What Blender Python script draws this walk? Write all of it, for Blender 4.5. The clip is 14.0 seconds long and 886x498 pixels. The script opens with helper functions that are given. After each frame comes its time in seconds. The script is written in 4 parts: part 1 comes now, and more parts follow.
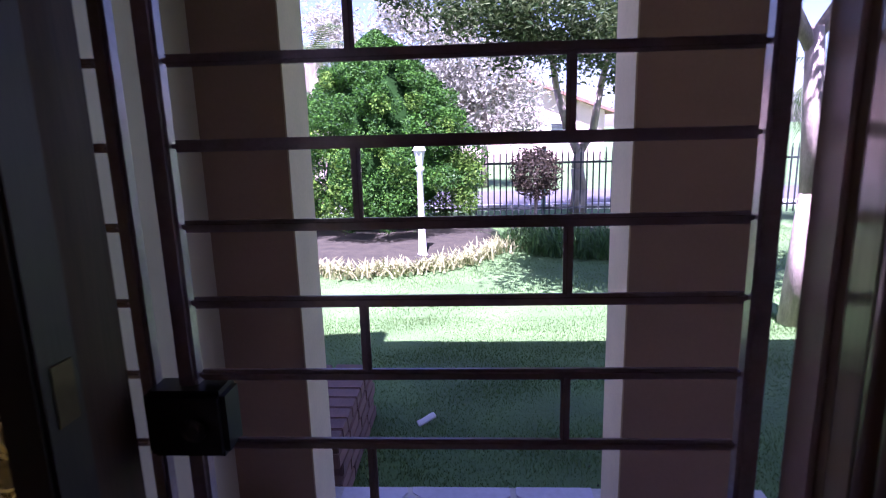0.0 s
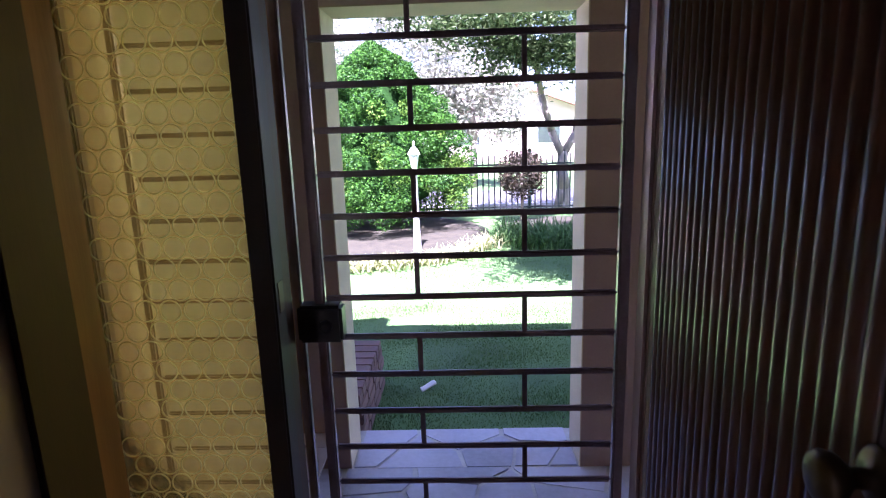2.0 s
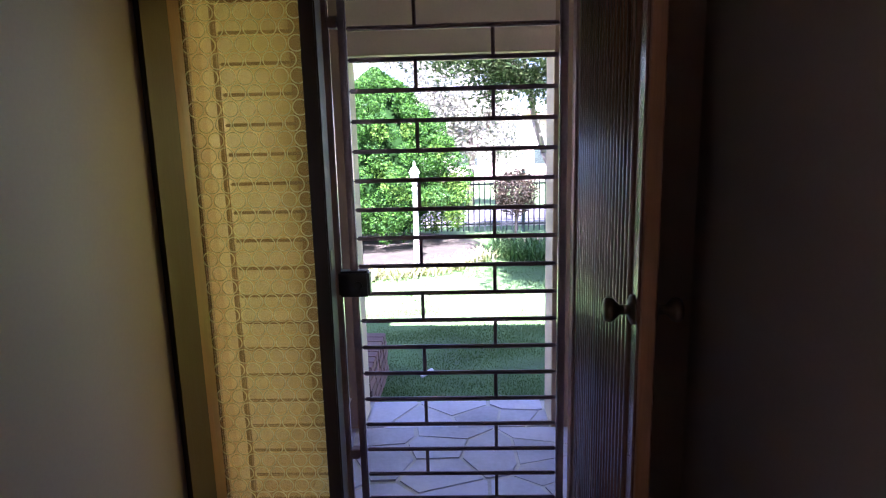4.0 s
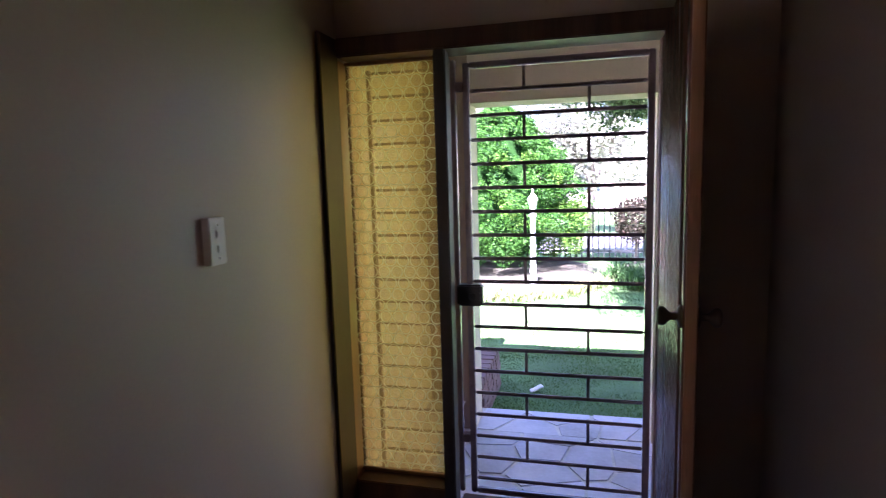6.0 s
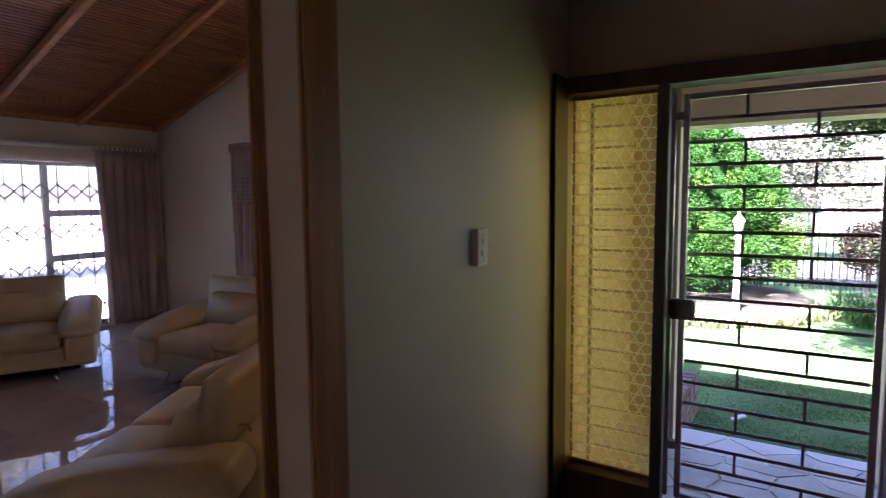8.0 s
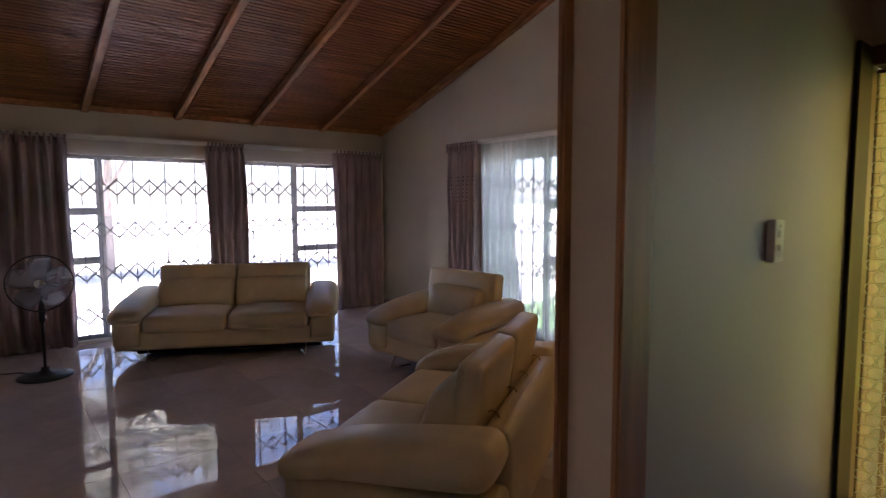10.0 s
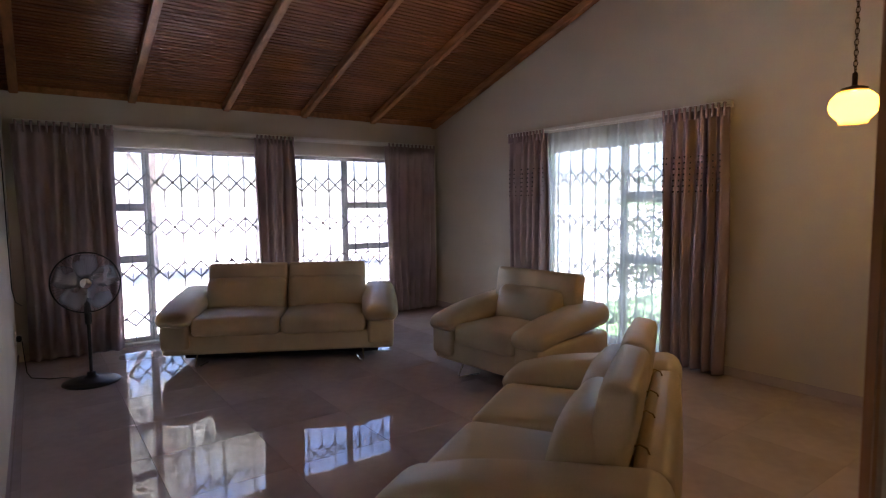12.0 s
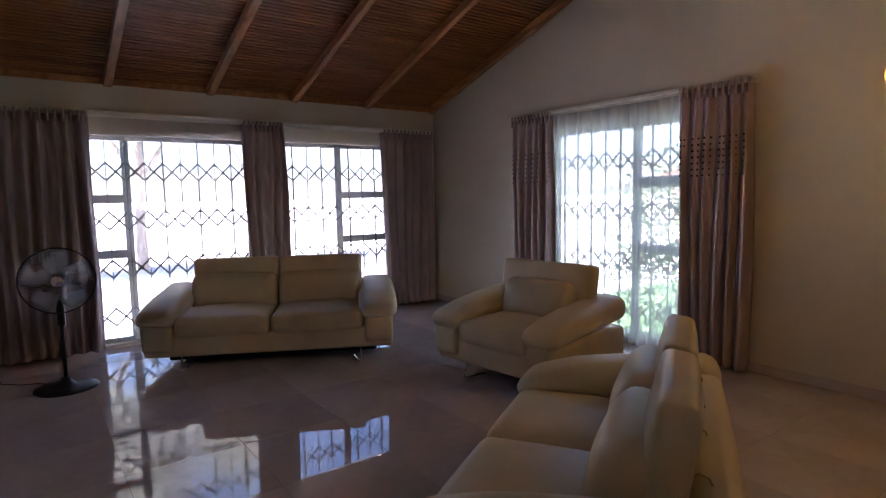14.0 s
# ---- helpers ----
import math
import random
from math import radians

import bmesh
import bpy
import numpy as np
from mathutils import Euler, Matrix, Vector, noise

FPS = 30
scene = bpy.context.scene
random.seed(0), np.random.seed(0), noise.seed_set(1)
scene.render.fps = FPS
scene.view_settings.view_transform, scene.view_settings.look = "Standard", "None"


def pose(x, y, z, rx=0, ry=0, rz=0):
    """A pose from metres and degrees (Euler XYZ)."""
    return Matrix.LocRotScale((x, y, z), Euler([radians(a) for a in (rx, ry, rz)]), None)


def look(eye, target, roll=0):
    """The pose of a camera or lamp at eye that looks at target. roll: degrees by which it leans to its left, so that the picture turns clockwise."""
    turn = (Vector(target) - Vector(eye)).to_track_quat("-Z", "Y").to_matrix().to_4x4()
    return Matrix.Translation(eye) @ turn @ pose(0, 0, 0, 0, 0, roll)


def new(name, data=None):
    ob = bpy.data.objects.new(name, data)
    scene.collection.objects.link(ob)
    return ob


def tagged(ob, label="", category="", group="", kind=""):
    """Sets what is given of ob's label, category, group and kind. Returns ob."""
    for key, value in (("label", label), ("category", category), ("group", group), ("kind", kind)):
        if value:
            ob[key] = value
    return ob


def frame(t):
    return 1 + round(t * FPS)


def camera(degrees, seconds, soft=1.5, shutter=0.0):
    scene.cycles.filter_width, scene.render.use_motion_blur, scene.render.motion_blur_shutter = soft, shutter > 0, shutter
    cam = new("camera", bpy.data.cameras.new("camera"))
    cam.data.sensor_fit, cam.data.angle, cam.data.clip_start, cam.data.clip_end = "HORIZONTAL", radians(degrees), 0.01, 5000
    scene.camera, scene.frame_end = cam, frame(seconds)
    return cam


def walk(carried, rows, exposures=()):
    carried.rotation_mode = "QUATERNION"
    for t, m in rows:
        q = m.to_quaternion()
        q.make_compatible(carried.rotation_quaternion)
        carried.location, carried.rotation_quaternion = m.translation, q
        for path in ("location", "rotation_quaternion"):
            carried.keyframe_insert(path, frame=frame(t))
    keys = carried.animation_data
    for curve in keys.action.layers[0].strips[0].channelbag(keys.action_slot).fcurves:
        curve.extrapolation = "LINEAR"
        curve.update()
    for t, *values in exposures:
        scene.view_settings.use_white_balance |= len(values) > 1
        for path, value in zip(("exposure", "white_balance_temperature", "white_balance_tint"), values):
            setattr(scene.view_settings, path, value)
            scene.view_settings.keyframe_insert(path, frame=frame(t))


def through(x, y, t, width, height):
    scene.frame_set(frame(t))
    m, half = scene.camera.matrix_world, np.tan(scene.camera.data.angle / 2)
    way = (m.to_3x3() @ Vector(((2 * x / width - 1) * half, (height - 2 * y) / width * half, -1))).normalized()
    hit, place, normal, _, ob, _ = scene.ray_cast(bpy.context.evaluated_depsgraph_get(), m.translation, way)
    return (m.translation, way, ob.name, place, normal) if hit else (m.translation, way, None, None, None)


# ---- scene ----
cam = camera(76.1, 14.0, soft=1.15, shutter=0.4)
PATH = [
    (0, (-0.059, 0.231, 1.399), (-0.168, 2.185, 0.987), -1.5),
    (0.5, (-0.056, 0.049, 1.456), (-0.147, 1.996, 1.011), -1.5),
    (1, (-0.054, -0.11, 1.483), (-0.168, 1.839, 1.051), -1.6),
    (1.5, (-0.08, -0.287, 1.479), (-0.16, 1.667, 1.06), -1.6),
    (2, (-0.09, -0.427, 1.487), (-0.161, 1.528, 1.072), -1.8),
    (4.3, (-0.047, -1.142, 1.495), (-0.111, 0.827, 1.152), -1.4),
    (4.5, (-0.036, -1.164, 1.501), (-0.108, 0.804, 1.155), -1.8),
    (5, (-0.002, -1.274, 1.518), (-0.149, 0.694, 1.197), -1.9),
    (5.5, (0.013, -1.4, 1.532), (-0.295, 0.555, 1.247), -1.8),
    (6, (0.041, -1.529, 1.539), (-0.441, 0.396, 1.291), -1.6),
    (6.5, (0.037, -1.678, 1.548), (-0.577, 0.211, 1.317), -1.4),
    (7, (0.045, -1.789, 1.559), (-0.728, 0.042, 1.338), -1.1),
    (7.5, (0.031, -1.861, 1.565), (-0.894, -0.1, 1.358), -0.9),
    (8, (0.005, -1.949, 1.562), (-1.055, -0.263, 1.38), -0.6),
    (8.5, (-0.041, -2.026, 1.557), (-1.24, -0.435, 1.381), -0.4),
    (9, (-0.1, -2.071, 1.553), (-1.45, -0.605, 1.377), -0.2),
    (11.3, (-0.601, -2.094, 1.421), (-2.219, -0.928, 1.268), -0.5),
    (11.5, (-0.674, -2.088, 1.414), (-2.289, -0.919, 1.26), -0.5),
    (12, (-0.834, -2.051, 1.43), (-2.447, -0.88, 1.271), -0.5),
    (12.5, (-0.936, -2.014, 1.416), (-2.549, -0.84, 1.261), -0.7),
    (13, (-1.019, -1.966, 1.447), (-2.63, -0.793, 1.283), -0.8),
    (13.5, (-1.1, -1.911, 1.448), (-2.711, -0.738, 1.282), -0.9),
    (14, (-1.146, -1.894, 1.4), (-2.748, -0.71, 1.21), -1.1),
]
EXPOSURES = [(0.0, 2.5, 5300, 68), (2.0, 3.35, 5400, 51), (4.5, 3.85, 5450, 49), (6.5, 4.2, 5450, 47), (7.6, 4.1, 5600, 43), (8.5, 3.65, 5650, 37), (9.0, 3.75, 5750, 35), (11.5, 4.3, 5700, 31), (14.0, 4.1, 5550, 30)]
walk(cam, [(t, look(eye, target, roll)) for t, eye, target, roll in PATH], EXPOSURES)

# ---- light ----
world = bpy.data.worlds.new("world")
scene.world = world
world.use_nodes = True
wn = world.node_tree.nodes
sky = wn.new("ShaderNodeTexSky")
sky.sky_type = "NISHITA"
sky.sun_disc = False
SUN_ELEV, SUN_AZ = radians(65), radians(183)   # azimuth clockwise from +y
sky.sun_elevation, sky.sun_rotation = SUN_ELEV, SUN_AZ
world.node_tree.links.new(sky.outputs[0], wn["Background"].inputs[0])
wn["Background"].inputs[1].default_value = 0.05

sun_data = bpy.data.lights.new("sun", "SUN")
sun_data.energy, sun_data.angle, sun_data.color = 5.0, radians(0.5), (1.0, 0.95, 0.87)
sun = new("sun", sun_data)
sun_dir = Vector((math.sin(SUN_AZ) * math.cos(SUN_ELEV), math.cos(SUN_AZ) * math.cos(SUN_ELEV), math.sin(SUN_ELEV)))
sun.matrix_world = look(sun_dir * 30, (0, 0, 0))


def window_light(name, eye, target, sx, sy, power, colour):
    d = bpy.data.lights.new(name, "AREA")
    d.shape, d.size, d.size_y, d.energy, d.color = "RECTANGLE", sx, sy, power, colour
    ob = new(name, d)
    ob.matrix_world = look(eye, target)
    return ob


window_light("window_light_north", (-4.4, 2.7, 1.0), (-4.4, 0, 0.9), 1.3, 1.9, 0.85, (0.88, 1.0, 0.97))

side_light = window_light("window_light_sidelight", (-0.77, 1.06, 1.06), (-1.215, 0.06, 1.06), 0.39, 2.0, 0.088, (1.0, 0.80, 0.26))
side_light.data.spread = math.radians(130)

# ---- materials ----
def mat(name, col, rough=0.6, metal=0.0, var=0.25, scale=3.0, fine=60.0, bump=0.15, dist=0.004, col2=None, stretch=(1, 1, 1), spec=0.5, piece=0.0):
    """A surface with variation at two sizes and fine relief; lengths in metres."""
    m = bpy.data.materials.new(name)
    m.use_nodes = True
    nt = m.node_tree
    n, l = nt.nodes, nt.links
    b = n["Principled BSDF"]
    tc, mp = n.new("ShaderNodeTexCoord"), n.new("ShaderNodeMapping")
    mp.inputs["Scale"].default_value = stretch
    l.new(tc.outputs["Object"], mp.inputs[0])
    n1, n2 = n.new("ShaderNodeTexNoise"), n.new("ShaderNodeTexNoise")
    n1.inputs["Scale"].default_value, n1.inputs["Detail"].default_value = scale, 4
    n2.inputs["Scale"].default_value, n2.inputs["Detail"].default_value = fine, 3
    l.new(mp.outputs[0], n1.inputs["Vector"]), l.new(mp.outputs[0], n2.inputs["Vector"])
    add = n.new("ShaderNodeMath")
    add.operation = "MULTIPLY_ADD"
    add.inputs[1].default_value = 0.35
    l.new(n2.outputs[0], add.inputs[0]), l.new(n1.outputs[0], add.inputs[2])
    if piece:
        oi, pm = n.new("ShaderNodeObjectInfo"), n.new("ShaderNodeMath")
        pm.operation = "MULTIPLY_ADD"
        pm.inputs[1].default_value = piece
        l.new(oi.outputs["Random"], pm.inputs[0]), l.new(add.outputs[0], pm.inputs[2])
        src = pm.outputs[0]
    else:
        src = add.outputs[0]
    ramp = n.new("ShaderNodeValToRGB")
    c2 = col2 or tuple(max(0.0, c * (1 - var)) for c in col)
    c1 = col if col2 else tuple(min(1.0, c * (1 + var * 0.6)) for c in col)
    ramp.color_ramp.elements[0].position, ramp.color_ramp.elements[1].position = 0.42, 0.42 + 0.45 + piece * 0.6
    ramp.color_ramp.elements[0].color, ramp.color_ramp.elements[1].color = (*c2, 1), (*c1, 1)
    l.new(src, ramp.inputs[0]), l.new(ramp.outputs[0], b.inputs["Base Color"])
    rr = n.new("ShaderNodeMapRange")
    rr.inputs["To Min"].default_value, rr.inputs["To Max"].default_value = max(0.02, rough * 0.8), min(1.0, rough * 1.2)
    l.new(n1.outputs[0], rr.inputs[0]), l.new(rr.outputs[0], b.inputs["Roughness"])
    b.inputs["Metallic"].default_value, b.inputs["Specular IOR Level"].default_value = metal, spec
    if bump:
        bp = n.new("ShaderNodeBump")
        bp.inputs["Strength"].default_value, bp.inputs["Distance"].default_value = bump, dist
        l.new(add.outputs[0], bp.inputs["Height"]), l.new(bp.outputs[0], b.inputs["Normal"])
    return m


def leaf_mat(name, c1, c2, through=0.35):
    """Leaves: diffuse and translucent, varied leaf by leaf."""
    m = bpy.data.materials.new(name)
    m.use_nodes = True
    n, l = m.node_tree.nodes, m.node_tree.links
    out, b = n["Material Output"], n["Principled BSDF"]
    geo, ramp = n.new("ShaderNodeNewGeometry"), n.new("ShaderNodeValToRGB")
    ramp.color_ramp.elements[0].color, ramp.color_ramp.elements[1].color = (*c1, 1), (*c2, 1)
    l.new(geo.outputs["Random Per Island"], ramp.inputs[0])
    l.new(ramp.outputs[0], b.inputs["Base Color"])
    b.inputs["Roughness"].default_value, b.inputs["Specular IOR Level"].default_value = 0.6, 0.25
    tr, mx = n.new("ShaderNodeBsdfTranslucent"), n.new("ShaderNodeMixShader")
    l.new(ramp.outputs[0], tr.inputs[0])
    mx.inputs[0].default_value = through
    l.new(b.outputs[0], mx.inputs[1]), l.new(tr.outputs[0], mx.inputs[2]), l.new(mx.outputs[0], out.inputs[0])
    return m


def glass_mat(name, tint=(1, 1, 1), clear=0.85, rough=0.02):
    """A thin pane: mostly see-through, with a mirror-like face."""
    m = bpy.data.materials.new(name)
    m.use_nodes = True
    n, l = m.node_tree.nodes, m.node_tree.links
    out = n["Material Output"]
    t, g, mx, fr = n.new("ShaderNodeBsdfTransparent"), n.new("ShaderNodeBsdfGlossy"), n.new("ShaderNodeMixShader"), n.new("ShaderNodeFresnel")
    t.inputs[0].default_value = (*(c * clear for c in tint), 1)
    g.inputs["Roughness"].default_value = rough
    fr.inputs[0].default_value = 1.45
    l.new(fr.outputs[0], mx.inputs[0]), l.new(t.outputs[0], mx.inputs[1]), l.new(g.outputs[0], mx.inputs[2]), l.new(mx.outputs[0], out.inputs[0])
    return m


def sheer_mat(name, col, open_=0.5):
    """Net cloth: part open weave, part light that comes through the threads."""
    m = bpy.data.materials.new(name)
    m.use_nodes = True
    n, l = m.node_tree.nodes, m.node_tree.links
    out = n["Material Output"]
    t, d, tr = n.new("ShaderNodeBsdfTransparent"), n.new("ShaderNodeBsdfDiffuse"), n.new("ShaderNodeBsdfTranslucent")
    a, b = n.new("ShaderNodeMixShader"), n.new("ShaderNodeMixShader")
    d.inputs[0].default_value = tr.inputs[0].default_value = (*col, 1)
    a.inputs[0].default_value = 0.5
    tc, nz, mr = n.new("ShaderNodeTexCoord"), n.new("ShaderNodeTexNoise"), n.new("ShaderNodeMapRange")
    nz.inputs["Scale"].default_value = 9
    mr.inputs["To Min"].default_value, mr.inputs["To Max"].default_value = 1 - open_ - 0.08, 1 - open_ + 0.08
    l.new(tc.outputs["Object"], nz.inputs["Vector"]), l.new(nz.outputs[0], mr.inputs[0]), l.new(mr.outputs[0], b.inputs[0])
    l.new(d.outputs[0], a.inputs[1]), l.new(tr.outputs[0], a.inputs[2])
    l.new(t.outputs[0], b.inputs[1]), l.new(a.outputs[0], b.inputs[2]), l.new(b.outputs[0], out.inputs[0])
    return m


def tinted_glass_mat(name, col, scatter=0.25):
    """Cast yellow glass: passes tinted, scattered light, with a shiny face."""
    m = bpy.data.materials.new(name)
    m.use_nodes = True
    n, l = m.node_tree.nodes, m.node_tree.links
    out = n["Material Output"]
    t, tr, g = n.new("ShaderNodeBsdfTransparent"), n.new("ShaderNodeBsdfTranslucent"), n.new("ShaderNodeBsdfGlossy")
    a, b, fr = n.new("ShaderNodeMixShader"), n.new("ShaderNodeMixShader"), n.new("ShaderNodeFresnel")
    t.inputs[0].default_value = (*col, 1)
    tr.inputs[0].default_value = (*col, 1)
    g.inputs["Roughness"].default_value = 0.08
    tc, nz, bp = n.new("ShaderNodeTexCoord"), n.new("ShaderNodeTexNoise"), n.new("ShaderNodeBump")
    nz.inputs["Scale"].default_value = 45
    bp.inputs["Strength"].default_value, bp.inputs["Distance"].default_value = 0.6, 0.004
    l.new(tc.outputs["Object"], nz.inputs["Vector"]), l.new(nz.outputs[0], bp.inputs["Height"])
    l.new(bp.outputs[0], g.inputs["Normal"]), l.new(bp.outputs[0], tr.inputs["Normal"])
    a.inputs[0].default_value = scatter
    l.new(t.outputs[0], a.inputs[1]), l.new(tr.outputs[0], a.inputs[2])
    l.new(fr.outputs[0], b.inputs[0]), l.new(a.outputs[0], b.inputs[1]), l.new(g.outputs[0], b.inputs[2]), l.new(b.outputs[0], out.inputs[0])
    return m


def lamp_mat(name, col, strength, body):
    m = mat(name, body, 0.25, bump=0.05)
    b = m.node_tree.nodes["Principled BSDF"]
    b.inputs["Emission Color"].default_value = (*col, 1)
    b.inputs["Emission Strength"].default_value = strength
    return m


# hall plaster is darker than the living room's: the hall's dimness is in the colour
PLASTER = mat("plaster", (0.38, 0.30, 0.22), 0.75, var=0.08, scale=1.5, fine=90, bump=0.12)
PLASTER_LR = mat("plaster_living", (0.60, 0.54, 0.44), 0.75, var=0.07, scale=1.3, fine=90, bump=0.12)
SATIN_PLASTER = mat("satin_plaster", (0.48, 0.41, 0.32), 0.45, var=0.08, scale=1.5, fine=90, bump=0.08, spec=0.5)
PORCH_BROWN = mat("porch_paint", (0.36, 0.24, 0.19), 0.8, var=0.12, scale=2, fine=70, bump=0.3)
LIT_STOP_PAINT = mat("lit_stop_paint", (0.46, 0.31, 0.28), 0.4, var=0.12, scale=4, fine=60, bump=0.15)
# door wood lightened: the yellowish sheen on the hinge stile is in the colour
LIT_DOOR_EDGE = mat("lit_door_edge", (0.34, 0.25, 0.15), 0.2, var=0.35, scale=2.5, fine=30, bump=0.15, stretch=(9, 9, 0.5))
PORCH_CREAM = mat("porch_cream", (0.62, 0.52, 0.36), 0.8, var=0.15, scale=3, fine=70, bump=0.3)
PORCH_PINK = mat("porch_pink", (0.66, 0.51, 0.47), 0.8, var=0.1, scale=2, fine=70, bump=0.3)
# darker copy of the frame wood, for faces that lie in shade
SHADED_FRAME_WOOD = mat("shaded_frame_wood", (0.035, 0.018, 0.012), 0.5, var=0.4, scale=2, fine=25, bump=0.2, stretch=(9, 9, 0.6))
FRAME_WOOD = mat("dark_stained_wood", (0.085, 0.04, 0.024), 0.5, var=0.4, scale=2, fine=25, bump=0.2, stretch=(9, 9, 0.6), spec=0.25)
DOOR_WOOD = mat("door_wood", (0.16, 0.075, 0.05), 0.26, var=0.45, scale=2.5, fine=30, bump=0.2, stretch=(9, 9, 0.5))
TRIM_WOOD = mat("varnished_trim_wood", (0.32, 0.15, 0.06), 0.35, var=0.35, scale=2.2, fine=28, bump=0.2, stretch=(9, 9, 0.5))
BEAM_WOOD = mat("beam_wood", (0.42, 0.18, 0.065), 0.45, var=0.4, scale=2.2, fine=24, bump=0.25, stretch=(0.5, 7, 7))
SLAT_WOOD = mat("slat_wood", (0.30, 0.10, 0.03), 0.4, var=0.45, scale=2.0, fine=22, bump=0.25, stretch=(7, 0.5, 7))
IRON = mat("painted_iron", (0.32, 0.25, 0.29), 0.2, var=0.3, scale=8, fine=120, bump=0.2, spec=0.9)
BLACK_PLASTIC = mat("black_plastic", (0.015, 0.015, 0.016), 0.35, var=0.2, scale=10, fine=150, bump=0.1)
BRASS = mat("aged_brass", (0.12, 0.085, 0.05), 0.42, 0.9, var=0.25, scale=12, fine=90, bump=0.05)
GOLD_HOOK = mat("gilt_hook", (0.5, 0.38, 0.18), 0.3, 0.9, var=0.15, scale=12, fine=90, bump=0.0)
CHROME = mat("chrome", (0.75, 0.75, 0.75), 0.12, 1.0, var=0.05, scale=8, fine=60, bump=0.0)
WHITE_PLASTIC = mat("white_plastic", (0.75, 0.73, 0.68), 0.35, var=0.08, scale=8, fine=80, bump=0.05)
LEATHER = mat("cream_leather", (0.67, 0.57, 0.37), 0.42, var=0.12, scale=4, fine=160, bump=0.22, dist=0.003)
TILE = mat("polished_tile", (0.56, 0.48, 0.47), 0.010, var=0.22, scale=1.6, fine=14, bump=0.0, piece=0.18, spec=0.8)
GROUT = mat("grout", (0.29, 0.24, 0.225), 0.8, var=0.2)
CURTAIN = mat("taupe_curtain", (0.40, 0.31, 0.31), 0.5, var=0.15, scale=3, fine=180, bump=0.15)
DOT = mat("dark_dot", (0.03, 0.025, 0.03), 0.5)
SHEER = sheer_mat("white_sheer", (0.85, 0.87, 0.88), 0.78)
SHEER_N = sheer_mat("white_voile", (0.84, 0.88, 0.88), 0.40)
UNDER_SHADE = mat("under_sofa_shade", (0.02, 0.018, 0.018), 0.9)
PANE = glass_mat("window_glass")
ALU = mat("bronze_aluminium", (0.16, 0.14, 0.13), 0.4, 0.5, var=0.2, scale=6, fine=90, bump=0.05)
TRELLIS = mat("trellis_steel", (0.04, 0.04, 0.04), 0.45, 0.3, var=0.2, scale=6, fine=90, bump=0.05)
RING_GLASS = tinted_glass_mat("yellow_ring_glass", (1.0, 0.93, 0.62), 0.6)
YELLOW_GLASS = tinted_glass_mat("yellow_cast_glass", (0.97, 0.85, 0.50), 0.12)
SLATE = mat("slate", (0.56, 0.54, 0.62), 0.5, var=0.35, scale=2.5, fine=35, bump=0.4, dist=0.008, piece=0.3)
MORTAR = mat("mortar", (0.62, 0.60, 0.58), 0.85, var=0.3, scale=5)
BRICK = mat("clay_brick", (0.17, 0.095, 0.08), 0.8, var=0.45, scale=8, fine=60, bump=0.5, piece=0.35)
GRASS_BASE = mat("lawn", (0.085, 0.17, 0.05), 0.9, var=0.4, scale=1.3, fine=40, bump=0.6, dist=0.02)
BLADE = leaf_mat("grass_blade", (0.07, 0.155, 0.04), (0.17, 0.27, 0.10))
SOIL = mat("dry_mulch", (0.034, 0.031, 0.018), 0.95, var=0.5, scale=6, fine=50, bump=0.8, dist=0.02)
ASPHALT = mat("asphalt", (0.09, 0.09, 0.10), 0.85, var=0.25, scale=2, fine=70, bump=0.4)
SHADE_LEAF = mat("painted_shade_foliage", (0.012, 0.04, 0.008), 1.0, var=0.5, scale=6, fine=40, bump=0.8, dist=0.03, spec=0.05)
BORDER_LEAF = leaf_mat("border_leaf", (0.20, 0.24, 0.09), (0.46, 0.46, 0.24))
CONIFER = leaf_mat("conifer_leaf", (0.006, 0.04, 0.008), (0.06, 0.19, 0.015), 0.15)
# brighter yellow-green copy of the conifer leaf: sunlight put into its colour
CONIFER_LIT = leaf_mat("lit_conifer_leaf", (0.02, 0.09, 0.01), (0.16, 0.30, 0.035), 0.2)
TREE_LEAF = leaf_mat("tree_leaf", (0.03, 0.07, 0.02), (0.12, 0.17, 0.06))
GREY_LEAF = leaf_mat("grey_leaf", (0.26, 0.27, 0.20), (0.52, 0.53, 0.42))
PLUM_LEAF = leaf_mat("plum_leaf", (0.03, 0.028, 0.022), (0.10, 0.08, 0.05))
STRAP_LEAF = leaf_mat("strap_leaf", (0.04, 0.11, 0.03), (0.12, 0.24, 0.07))
BARK = mat("bark", (0.36, 0.30, 0.25), 0.9, var=0.45, scale=4, fine=40, bump=0.7, dist=0.015, stretch=(3, 3, 0.8))
GREEN_PAINT = mat("green_fence_paint", (0.05, 0.13, 0.11), 0.5, var=0.2, scale=8)
DARK_PAINT = mat("dark_fence_paint", (0.03, 0.035, 0.04), 0.5, var=0.2, scale=8)
WHITE_PAINT = mat("white_lamp_paint", (0.78, 0.78, 0.75), 0.4, var=0.1, scale=8)
HOUSE_WALL = mat("house_wall", (0.62, 0.47, 0.40), 0.85, var=0.12, scale=1.0)
ROOF_TILE = mat("roof_tile", (0.28, 0.14, 0.10), 0.8, var=0.3, scale=3, fine=20)
LAMP_GLOW = sheer_mat("yellow_opal_glass", (0.95, 0.70, 0.20), 0.80)
FANBLADE = sheer_mat("clear_blade", (0.42, 0.42, 0.44), 0.55)
BOUNCE_GROUND = mat("bounce_ground", (0.56, 0.55, 0.51), 0.95, var=0.35, scale=1.5, fine=30, bump=0.5, dist=0.02)
